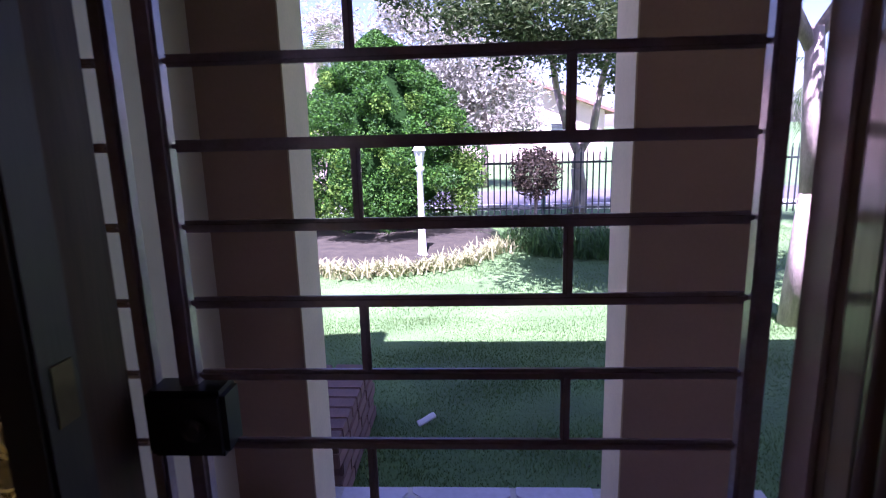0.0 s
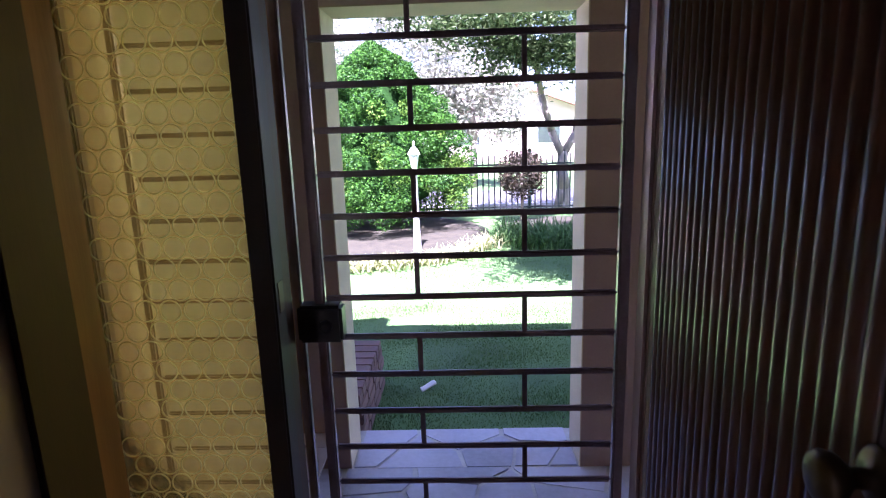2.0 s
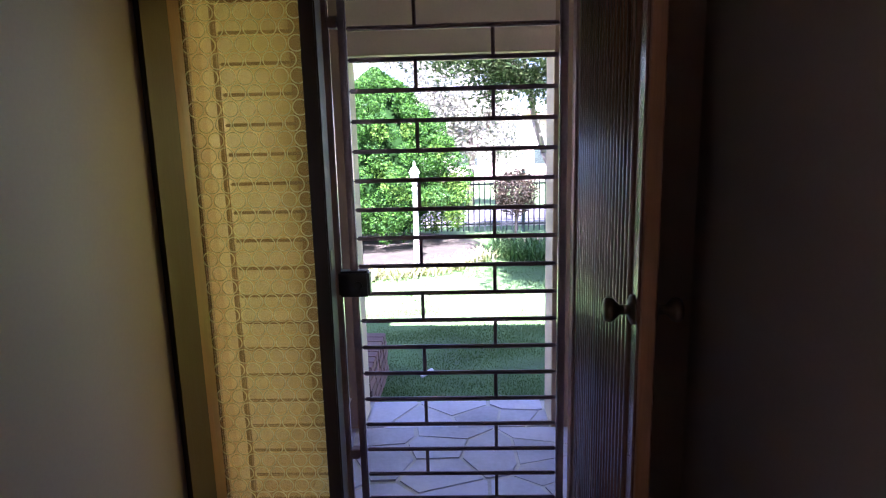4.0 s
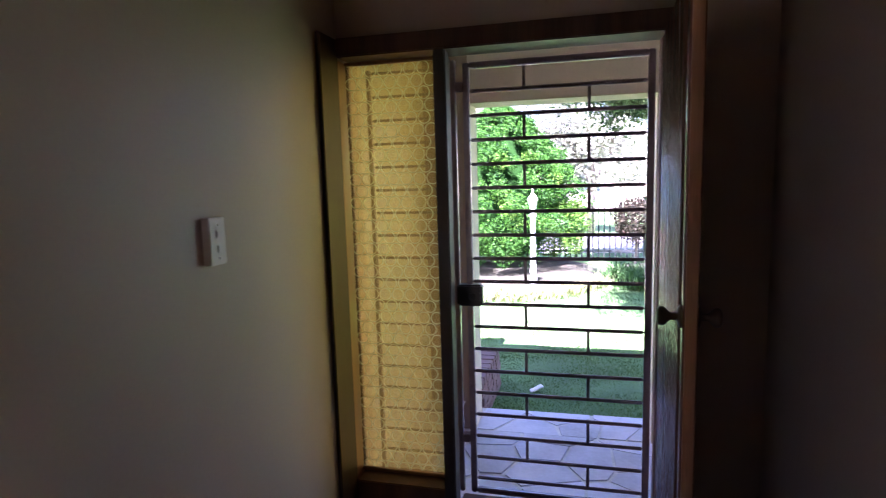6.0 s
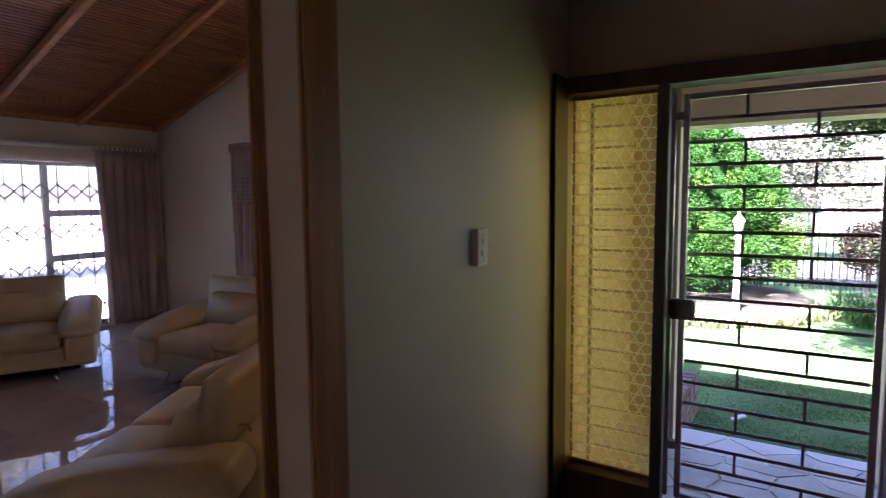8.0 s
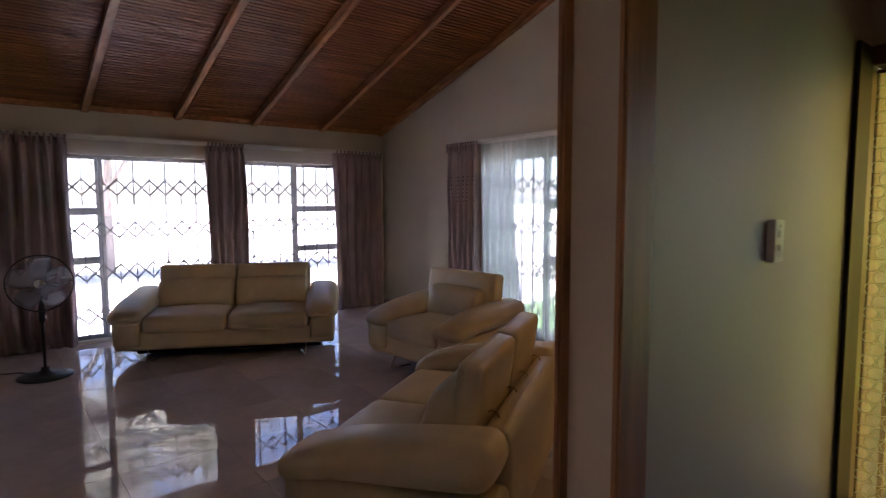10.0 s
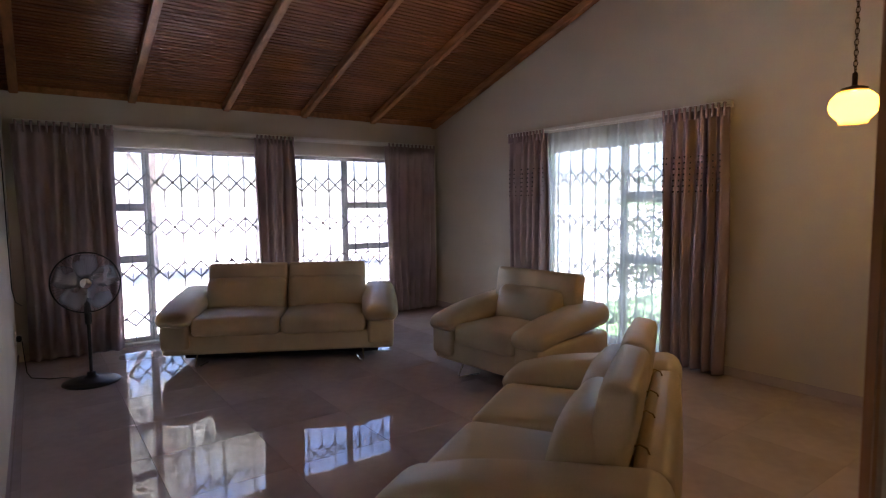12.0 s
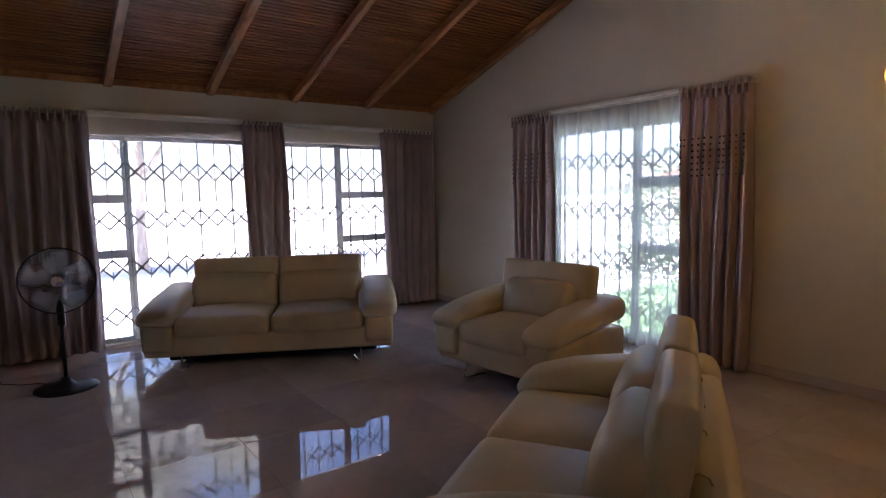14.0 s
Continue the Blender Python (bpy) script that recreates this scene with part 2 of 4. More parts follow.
TISSUE = mat("white_tissue", (0.8, 0.8, 0.8), 0.8, var=0.1, scale=20)


# ---- building blocks ----
def mesh_of(name, bm, material, smooth=False):
    me = bpy.data.meshes.new(name)
    bm.to_mesh(me)
    bm.free()
    me.materials.append(material)
    if smooth:
        me.polygons.foreach_set("use_smooth", [True] * len(me.polygons))
    return me


def part(name, bm, material, parent=None, label="", smooth=False):
    """One mesh object under a thing or a part (or a thing of its own)."""
    ob = new(name, mesh_of(name, bm, material, smooth))
    if parent:
        ob.parent = parent
    if label:
        ob["label"] = label
    return ob


def add_box(bm, x0, x1, y0, y1, z0, z1, bevel=0.0, m=None):
    mat4 = Matrix.Translation(((x0 + x1) / 2, (y0 + y1) / 2, (z0 + z1) / 2)) @ Matrix.Diagonal((abs(x1 - x0), abs(y1 - y0), abs(z1 - z0), 1))
    if m is not None:
        mat4 = m @ mat4
    r = bmesh.ops.create_cube(bm, size=1.0, matrix=mat4)
    if bevel:
        edges = list({e for v in r["verts"] for e in v.link_edges})
        bmesh.ops.bevel(bm, geom=edges, offset=bevel, segments=2, affect="EDGES", clamp_overlap=True)
    return bm


def box(x0, x1, y0, y1, z0, z1, bevel=0.0, m=None):
    return add_box(bmesh.new(), x0, x1, y0, y1, z0, z1, bevel, m)


def add_rod(bm, a, b, r, r2=None, seg=10, cap=True):
    a, b = Vector(a), Vector(b)
    d = b - a
    rot = d.to_track_quat("Z", "Y").to_matrix().to_4x4()
    bmesh.ops.create_cone(bm, cap_ends=cap, segments=seg, radius1=r, radius2=r if r2 is None else r2, depth=d.length, matrix=Matrix.Translation((a + b) / 2) @ rot)
    return bm


def rod(a, b, r, r2=None, seg=10):
    return add_rod(bmesh.new(), a, b, r, r2, seg)


def lathe(profile, seg=24, m=None, caps=True):
    """A turned shape from (radius, height) pairs."""
    bm = bmesh.new()
    rings = []
    for r, z in profile:
        rings.append([bm.verts.new((r * math.cos(2 * math.pi * i / seg), r * math.sin(2 * math.pi * i / seg), z)) for i in range(seg)])
    for a, b in zip(rings, rings[1:]):
        for i in range(seg):
            bm.faces.new((a[i], a[(i + 1) % seg], b[(i + 1) % seg], b[i]))
    if caps and profile[0][0] > 1e-5:
        bm.faces.new(rings[0][::-1])
    if caps and profile[-1][0] > 1e-5:
        bm.faces.new(rings[-1])
    bmesh.ops.remove_doubles(bm, verts=bm.verts, dist=1e-5)
    if m is not None:
        bm.transform(m)
    return bm


def tube(points, r, seg=8):
    """A bent round bar through points."""
    bm = bmesh.new()
    pts = [Vector(p) for p in points]
    rings = []
    for i, p in enumerate(pts):
        d = (pts[min(i + 1, len(pts) - 1)] - pts[max(i - 1, 0)]).normalized()
        q = d.to_track_quat("Z", "Y")
        rings.append([bm.verts.new(p + q @ Vector((r * math.cos(2 * math.pi * k / seg), r * math.sin(2 * math.pi * k / seg), 0))) for k in range(seg)])
    for a, b in zip(rings, rings[1:]):
        for k in range(seg):
            bm.faces.new((a[k], a[(k + 1) % seg], b[(k + 1) % seg], b[k]))
    bm.faces.new(rings[0][::-1]), bm.faces.new(rings[-1])
    return bm


def pillow(sx, sy, sz, r, puff=(0, 0, 0), m=None, cuts=9, bend=None):
    """A padded block: rounded edges of radius r, faces swelling by puff; bend reshapes a point."""
    bm = bmesh.new()
    bmesh.ops.create_cube(bm, size=2.0)
    bmesh.ops.subdivide_edges(bm, edges=bm.edges[:], cuts=cuts, use_grid_fill=True)
    h = Vector((sx / 2, sy / 2, sz / 2))
    for v in bm.verts:
        p = Vector(v.co)
        q = Vector([0, 0, 0])
        for k in range(3):
            u, rr = abs(p[k]), min(r, h[k] * 0.98)
            s = u / 0.6 * (h[k] - rr) if u < 0.6 else (h[k] - rr) + (u - 0.6) / 0.4 * rr
            q[k] = math.copysign(s, p[k])
        inner = Vector([max(-(h[k] - min(r, h[k] * 0.98)), min(h[k] - min(r, h[k] * 0.98), q[k])) for k in range(3)])
        d = q - inner
        if d.length > 1e-6:
            top = max(abs(d[k]) / min(r, h[k] * 0.98) for k in range(3))
            e = Vector([d[k] / min(r, h[k] * 0.98) for k in range(3)]).normalized() * top
            d = Vector([e[k] * min(r, h[k] * 0.98) for k in range(3)])
        c = inner + d
        for k in range(3):
            a, b = (k + 1) % 3, (k + 2) % 3
            w = (1 - (c[a] / h[a]) ** 2) * (1 - (c[b] / h[b]) ** 2)
            c[k] += puff[k] * max(0.0, w) * (c[k] / h[k])
        v.co = bend(c) if bend else c
    if m is not None:
        bm.transform(m)
    return bm


def thing(name, m, label, category, group=""):
    """An Empty at the base of a thing, which parents its parts."""
    e = new(name)
    e.empty_display_size = 0.1
    e.matrix_world = m
    return tagged(e, label, category, group)


def structure(name, bm, material, label="", smooth=False):
    return tagged(part(name, bm, material, None, "", smooth), label or name.replace("_", " "), name.split("_")[0], kind="structure")


def leaves(bm, places, size, rng, aspect=0.55, droop=0.0):
    """Small leaf blades, one quad folded along its middle, at the places given."""
    for p in places:
        s = size * rng.uniform(0.6, 1.3)
        q = Euler((rng.uniform(-1.4, 1.4) - droop, rng.uniform(-1.4, 1.4), rng.uniform(0, 6.28))).to_quaternion()
        pts = [Vector((0, -s / 2, 0)), Vector((s * aspect / 2, 0, s * 0.12)), Vector((0, s / 2, 0)), Vector((-s * aspect / 2, 0, s * 0.12))]
        v = [bm.verts.new(Vector(p) + q @ c) for c in pts]
        bm.faces.new((v[0], v[1], v[2]))
        bm.faces.new((v[0], v[2], v[3]))


# ---- the house: floor, walls, ceilings ----
structure("floor", add_box(box(-7.45, -1.06, -3.4, 2.65, -0.2, -0.006), -1.06, 0.92, -3.4, 0.98, -0.2, -0.006), GROUT, "tiled floor bed with thin grout lines")
W_IN, N_IN, S_IN, HALL_X, LR_X = -7.30, 2.53, -2.22, -0.99, -1.13
DOOR_IN, DOOR_OUT = 0.80, 1.02


def wall_with_holes(name, axis, a0, a1, p0, p1, z0, z1, holes, material, label, top=None):
    """A wall along x or y from a0 to a1, p0 to p1 thick, with rectangular openings (u0, u1, v0, v1)."""
    bm = bmesh.new()

    def blk(u0, u1, v0, v1):
        if u1 - u0 > 1e-4 and v1 - v0 > 1e-4:
            if axis == "x":
                add_box(bm, u0, u1, p0, p1, v0, v1)
            else:
                add_box(bm, p0, p1, u0, u1, v0, v1)
    u = a0
    for h0, h1, v0, v1 in sorted(holes):
        blk(u, h0, z0, z1)
        blk(h0, h1, z0, v0)
        blk(h0, h1, v1, z1)
        u = h1
    blk(u, a1, z0, z1)
    bmesh.ops.remove_doubles(bm, verts=bm.verts, dist=1e-5)
    if top:
        for v in bm.verts:
            if v.co.z > z1 - 1e-3:
                v.co.z = top(v.co.x)
    return structure(name, bm, material, label)


SLOPE, CEIL0 = 0.335, 2.53


def roof_z(x):
    return CEIL0 + SLOPE * (x - W_IN)


WIN_W1, WIN_W2, WIN_N = (-1.62, 0.12, 0.03, 2.02), (0.36, 1.86, 0.03, 2.02), (-5.28, -3.52, 0.03, 2.02)
wall_with_holes("wall_west", "y", S_IN - 0.22, N_IN + 0.22, W_IN - 0.22, W_IN, -0.2, CEIL0 + 0.02, [WIN_W1, WIN_W2], PLASTER_LR, "cream plastered wall with two tall windows")
wall_with_holes("wall_north", "x", W_IN, LR_X, N_IN, N_IN + 0.22, -0.2, 2.6, [WIN_N], PLASTER_LR, "cream plastered gable wall with a tall window", top=lambda x: roof_z(x) + 0.02)
wall_with_holes("wall_south", "x", W_IN, LR_X, S_IN - 0.2, S_IN, -0.2, 2.6, [], PLASTER_LR, "cream plastered side wall", top=lambda x: roof_z(x) + 0.02)
wall_with_holes("wall_between", "y", -3.3, N_IN + 0.22, LR_X, HALL_X, -0.2, 4.75, [(-2.6, -0.97, -0.2, 2.45)], SATIN_PLASTER, "plastered wall between hall and living room, with a wide opening")
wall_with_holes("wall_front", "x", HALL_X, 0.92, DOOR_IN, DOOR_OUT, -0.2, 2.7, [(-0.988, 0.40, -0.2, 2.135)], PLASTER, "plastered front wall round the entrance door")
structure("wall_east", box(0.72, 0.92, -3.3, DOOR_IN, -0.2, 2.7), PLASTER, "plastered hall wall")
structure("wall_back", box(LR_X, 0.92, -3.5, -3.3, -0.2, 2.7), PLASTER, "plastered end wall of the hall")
structure("ceiling_hall", box(HALL_X, 0.92, -3.5, DOOR_OUT, 2.6, 2.7), SLAT_WOOD, "dark timber hall ceiling")

# sloping ceiling of slats over boards, in one mesh
bm = bmesh.new()
ang = math.atan(SLOPE)
length = (LR_X - W_IN) / math.cos(ang)
tilt = Matrix.Translation((W_IN, 0, CEIL0)) @ Matrix.Rotation(-ang, 4, "Y")
add_box(bm, -0.1, length, S_IN, N_IN, 0.022, 0.06, m=tilt)
n_slat = int(length / 0.047)
for i in range(n_slat):
    add_box(bm, i * 0.047, i * 0.047 + 0.033, S_IN, N_IN, 0.0, 0.022, m=tilt)
structure("ceiling", bm, SLAT_WOOD, "sloping reddish timber slat ceiling")
BEAM_Y = (-2.12, -1.18, -0.275, 0.615, 1.535, 2.48)
for y in BEAM_Y:
    b = part("ceiling_beam", box(0.0, length - 0.02, y - 0.035, y + 0.035, -0.085, -0.003, 0.006, tilt), BEAM_WOOD)
    tagged(b, "varnished pine ceiling beam under the slats", "beam", "ceiling beams", "structure")
structure("trim_west", box(W_IN, W_IN + 0.02, S_IN, N_IN, 2.475, 2.535, 0.004), BEAM_WOOD, "narrow timber cornice strip")

# skirting
for nm, b4 in (("north", (W_IN, LR_X, N_IN - 0.014, N_IN)), ("south", (W_IN, LR_X, S_IN, S_IN + 0.014))):
    structure("baseboard_" + nm, box(*b4, 0.001, 0.075, 0.003), TILE, "low tile skirting")
structure("baseboard_hall", box(HALL_X, HALL_X + 0.014, -0.868, 0.598, 0.001, 0.08, 0.003), FRAME_WOOD, "dark skirting board")
structure("baseboard_west", box(W_IN, W_IN + 0.014, 0.14, 0.34, 0.001, 0.075, 0.003), TILE, "low tile skirting")

# casing of the opening between hall and living room
structure("trim_hall", box(HALL_X, HALL_X + 0.022, -0.995, -0.87, 0, 2.55, 0.006), TRIM_WOOD, "orange varnished timber casing")
structure("trim_living", box(LR_X - 0.022, LR_X, -1.005, -0.88, 0, 2.55, 0.006), TRIM_WOOD, "orange varnished timber casing")
structure("trim_hall_head", box(HALL_X, HALL_X + 0.022, -2.7, -0.996, 2.43, 2.55, 0.006), TRIM_WOOD, "orange varnished timber casing")
structure("trim_living_head", box(LR_X - 0.022, LR_X, -2.7, -1.006, 2.43, 2.55, 0.006), TRIM_WOOD, "orange varnished timber casing")

# ---- entrance: frame, sidelight, door, gate ----
FY0, FY1 = 0.825, 0.91
frame_e = thing("door_frame", Matrix(), "dark stained timber entrance frame with a sidelight", "door frame")
# architrave and mullion face take the near-black wood: their shade is painted
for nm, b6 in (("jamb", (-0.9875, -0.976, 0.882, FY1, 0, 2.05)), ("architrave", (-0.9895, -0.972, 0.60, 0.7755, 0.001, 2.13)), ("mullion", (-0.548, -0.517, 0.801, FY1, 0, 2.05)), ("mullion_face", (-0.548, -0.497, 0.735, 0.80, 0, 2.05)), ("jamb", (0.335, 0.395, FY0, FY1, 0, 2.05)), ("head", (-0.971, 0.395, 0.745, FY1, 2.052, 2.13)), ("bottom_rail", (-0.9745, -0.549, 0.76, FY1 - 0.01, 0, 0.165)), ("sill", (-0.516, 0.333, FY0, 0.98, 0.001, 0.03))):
    part(nm, box(*b6, 0.005), SHADED_FRAME_WOOD if nm in ("architrave", "mullion_face") else PORCH_BROWN if nm == "jamb" and b6[0] > 0 else FRAME_WOOD, frame_e)
for nm, b6 in (("bead", (-0.9878, -0.981, 0.7765, 0.8735, 0.001, 2.05)), ("bead", (-0.562, -0.549, 0.852, 0.872, 0.167, 2.05)), ("bead", (-0.980, -0.563, 0.852, 0.872, 0.167, 0.182)), ("bead", (-0.980, -0.563, 0.852, 0.872, 2.035, 2.05))):
    part(nm, box(*b6, 0.003), TRIM_WOOD, frame_e)
# stop strip in the rebate of the hinge jamb, coloured pale for daylight on it
part("stop_strip", box(0.3265, 0.3345, 0.842, 0.900, 0.032, 2.05, 0.003), LIT_STOP_PAINT, frame_e, "pinkish brown stop with daylight put into its colour")
part("strike_plate", box(-0.4968, -0.495, 0.752, 0.785, 1.10, 1.17, 0.001), BRASS, frame_e, "worn metal strike plate")

side = thing("sidelight_window", Matrix(), "tall yellow obscure glass sidelight with a round bottle pattern", "window")
part("pane", box(-0.987, -0.549, 0.874, 0.880, 0.167, 2.05), YELLOW_GLASS, side)
# rings moulded in the cast glass
bm = bmesh.new()
R_RING, PX = 0.0288, 0.0600
verts, faces = [], []
row = 0
z = 0.185
while z < 2.035:
    x = -0.958 + (PX / 2 if row % 2 else 0)
    while x < -0.590:
        base = len(verts)
        for k in range(18):
            a = 2 * math.pi * k / 18
            for rr, yy in ((R_RING, 0.8735), (R_RING - 0.0022, 0.8695), (R_RING - 0.0044, 0.8735)):
                verts.append((x + rr * math.cos(a), yy, z + rr * math.sin(a)))
        for k in range(18):
            k2 = (k + 1) % 18
            for q in (0, 1):
                faces.append((base + 3 * k + q, base + 3 * k2 + q, base + 3 * k2 + q + 1, base + 3 * k + q + 1))
        x += PX
    z += PX * 0.87
    row += 1
me = bpy.data.meshes.new("ring_relief")
me.from_pydata(verts, [], faces)
me.materials.append(RING_GLASS)
me.polygons.foreach_set("use_smooth", [True] * len(me.polygons))
rings = new("ring_relief", me)
rings.parent = side
rings["kind"] = "stuff"
rings["label"] = "rings moulded in the yellow glass"

GY, PITCH, ZB0 = 0.95, 0.1045, 2.014


def flat_bar(bm, x0, x1, z0, z1, t=0.011):
    return add_box(bm, x0, x1, GY - t / 2, GY + t / 2, z0, z1, 0.0048)


guard = thing("burglar_bars", Matrix(), "dark painted iron burglar bars behind the sidelight", "burglar bars")
for x0 in (-0.915,):
    part("stile", flat_bar(bmesh.new(), x0, x0 + 0.02, 0.1, 2.03, 0.02), IRON, guard)
for k in range(0, 19):
    part("bar", flat_bar(bmesh.new(), -0.894, -0.5255, ZB0 - PITCH * k - 0.006, ZB0 - PITCH * k + 0.006), IRON, guard)

gate = thing("security_gate", Matrix(), "dark painted iron security gate with staggered flat bars, closed", "gate")
for nm, b4 in (("outer_stile", (-0.525, -0.503)), ("stile", (-0.470, -0.443)), ("stile", (0.292, 0.320))):
    part(nm, flat_bar(bmesh.new(), *b4, 0.06, 2.045 if nm == "outer_stile" else 2.03, 0.026), IRON, gate)
part("top_rail", flat_bar(bmesh.new(), -0.4425, 0.2915, 2.004, 2.03, 0.026), IRON, gate)
part("bottom_rail", flat_bar(bmesh.new(), -0.4425, 0.2915, 0.06, 0.085, 0.026), IRON, gate)
for k in range(1, 19):
    zc = ZB0 - PITCH * k
    part("bar", flat_bar(bmesh.new(), -0.4425, 0.2915, zc - 0.0078, zc + 0.0078, 0.0145), IRON, gate)
    xv = -0.207 if k % 2 else 0.062
    part("upright", flat_bar(bmesh.new(), xv - 0.0065, xv + 0.0065, zc + 0.001, (zc + PITCH - 0.001) if k > 1 else 2.012, 0.0112), IRON, gate)
lock = part("lock_box", box(-0.512, -0.398, GY - 0.036, GY + 0.022, 0.965, 1.062, 0.008), BLACK_PLASTIC, gate, "black steel lock box")
part("keyhole_plate", lathe([(0.0, 0.0), (0.017, 0.0), (0.017, 0.006), (0.009, 0.010), (0.0, 0.010)], 16, Matrix.Translation((-0.44, GY - 0.036, 1.01)) @ Matrix.Rotation(radians(90), 4, "X")), BLACK_PLASTIC, lock)
for zc in (1.93, 0.33):
    part("hinge_lug", box(-0.5025, -0.4705, GY - 0.02, GY + 0.0165, zc - 0.02, zc + 0.02, 0.003), IRON, gate)

# the open timber door, vertical boards with grooves
door_m = Matrix.Translation((0.336, 0.83, 0.0)) @ Matrix.Rotation(radians(-93), 4, "Z")
door = thing("front_door", door_m, "dark varnished timber door of narrow vertical boards, standing open", "door")
DW, DT = 0.81, 0.037
part("core", box(0, DW, 0.008, DT - 0.008, 0.012, 2.04, 0.002), DOOR_WOOD, door)
nb = 21


def reed(x0, x1, y_root, y_crest, z0, z1):
    """A half-round upright moulding, rising from y_root to y_crest."""
    bm = bmesh.new()
    xm, r, side_y = (x0 + x1) / 2, (x1 - x0) / 2, y_root + (y_crest - y_root) * 0.35
    prof = [(x0, y_root)] + [(xm - r * math.cos(math.pi * k / 8), side_y + (y_crest - side_y) * math.sin(math.pi * k / 8)) for k in range(9)] + [(x1, y_root)]
    lo, hi = [bm.verts.new((x, y, z0)) for x, y in prof], [bm.verts.new((x, y, z1)) for x, y in prof]
    n_ = len(prof)
    for k in range(n_):
        bm.faces.new((lo[k], lo[(k + 1) % n_], hi[(k + 1) % n_], hi[k]))
    bm.faces.new(hi), bm.faces.new(lo[::-1])
    bmesh.ops.recalc_face_normals(bm, faces=bm.faces)
    return bm


bw = (DW - 0.095) / nb
for i in range(nb):
    for y0, y1 in ((-0.005, 0.009), (DT - 0.009, DT + 0.005)):
        x0 = 0.047 + i * bw
        part("board", reed(x0 + 0.001, x0 + bw - 0.001, 0.009 if y0 < 0 else DT - 0.009, y0 - 0.003 if y0 < 0 else y1 + 0.003, 0.012, 2.04), DOOR_WOOD, door, "", True)
# hinge stile gets the lightened wood to imitate light catching it
for x0, x1, wood in ((0.0, 0.0465, LIT_DOOR_EDGE), (DW - 0.047, DW, DOOR_WOOD)):
    part("stile", box(x0, x1, -0.001, DT + 0.001, 0.012, 2.04, 0.003), wood, door)
part("edge_strip", box(DW + 0.0005, DW + 0.008, 0.004, DT - 0.004, 0.012, 2.04, 0.002), TRIM_WOOD, door, "lighter bare edge of the door")
knob_prof = [(r * 0.92, z_ * 0.72) for r, z_ in ((0.0, 0.0), (0.034, 0.0), (0.034, 0.004), (0.026, 0.010), (0.012, 0.014), (0.011, 0.036), (0.017, 0.045), (0.026, 0.056), (0.029, 0.068), (0.026, 0.079), (0.016, 0.084), (0.0, 0.085))]
for sgn, y0 in ((1, -0.0015), (-1, DT + 0.0015)):
    part("door_knob", lathe(knob_prof, 24, Matrix.Translation((DW - 0.036, y0, 1.155)) @ Matrix.Rotation(radians(90 * sgn), 4, "X")), BRASS, door, "aged brass door knob", True)

# light switch on the hall wall
sw = thing("light_switch", Matrix.Translation((HALL_X, -0.135, 1.379)), "white plastic light switch plate on the hall wall", "light switch")
part("plate", box(0, 0.026, -0.037, 0.037, -0.067, 0.067, 0.003), WHITE_PLASTIC, sw)
for zc in (0.022, -0.022):
    part("rocker", box(0.0265, 0.031, -0.009, 0.009, zc - 0.012, zc + 0.012, 0.002), WHITE_PLASTIC, sw)
for zc in (0.047, -0.047):
    part("screw", lathe([(0.0035, 0.0), (0.0035, 0.001), (0.0, 0.0015)], 10, Matrix.Translation((0.0262, 0, zc)) @ Matrix.Rotation(radians(90), 4, "Y")), CHROME, sw)

# ---- porch ----
PZ, LAWN = -0.2, -0.43
OX0, OX1, PY0, PY1 = -0.69, 0.475, 2.16, 2.42
structure("porch_slab", box(-1.25, 1.2, DOOR_OUT, 2.54, -0.6, PZ - 0.005), MORTAR, "mortar bed of the porch paving")
bm = box(-1.13, OX0, PY0, PY1, PZ, 2.75)
structure("wall_porch_left", bm, PORCH_BROWN, "brown painted porch pier")
structure("wall_porch_right", box(OX1, 0.90, PY0, PY1, PZ, 2.75), PORCH_BROWN, "brown painted porch pier")
structure("wall_porch_head", box(OX0, OX1, PY0, PY1, 2.02, 2.75), PORCH_PINK, "pinkish painted head over the porch opening")
# cream reveal of the opening
structure("trim_porch_left", box(OX0, OX0 + 0.006, PY0 - 0.004, PY1 + 0.004, PZ, 2.013), PORCH_CREAM, "cream painted reveal")
structure("trim_porch_right", box(OX1 - 0.006, OX1, PY0 - 0.004, PY1 + 0.004, PZ, 2.013), PORCH_CREAM, "cream painted reveal")
structure("trim_porch_head", box(OX0, OX1, PY0 - 0.004, PY1 + 0.004, 2.0135, 2.0195), PORCH_CREAM, "cream painted reveal")
structure("wall_porch_side", box(LR_X, HALL_X - 0.001, DOOR_OUT, PY0, PZ, 2.75), PORCH_BROWN, "brown painted porch side wall")
structure("ceiling_porch", box(-1.3, 1.3, DOOR_OUT, 2.62, 2.75, 2.85), PORCH_CREAM, "cream porch ceiling")
# roof over all, for the shade that it casts
bm = bmesh.new()
add_box(bm, -0.95, 7.0, -6.0, 3.35, 2.87, 3.0)
structure("roof_hall", bm, ROOF_TILE, "tiled roof over hall and porch")
bm = box(-0.7, length + 0.15, S_IN - 1.4, N_IN + 0.24, 0.10, 0.2, m=tilt)
structure("roof_living", bm, ROOF_TILE, "tiled roof over the living room")
structure("wall_house_east", box(0.92, 7.0, DOOR_OUT - 0.3, DOOR_OUT, -0.6, 2.87), PORCH_BROWN, "brown painted outer wall")
structure("foundation", box(W_IN - 0.22, LR_X, -3.5, 2.75, -0.62, -0.2), PORCH_BROWN, "plastered plinth")
structure("foundation_hall", box(LR_X, 0.92, -3.5, DOOR_OUT, -0.62, -0.2), PORCH_BROWN, "plastered plinth")

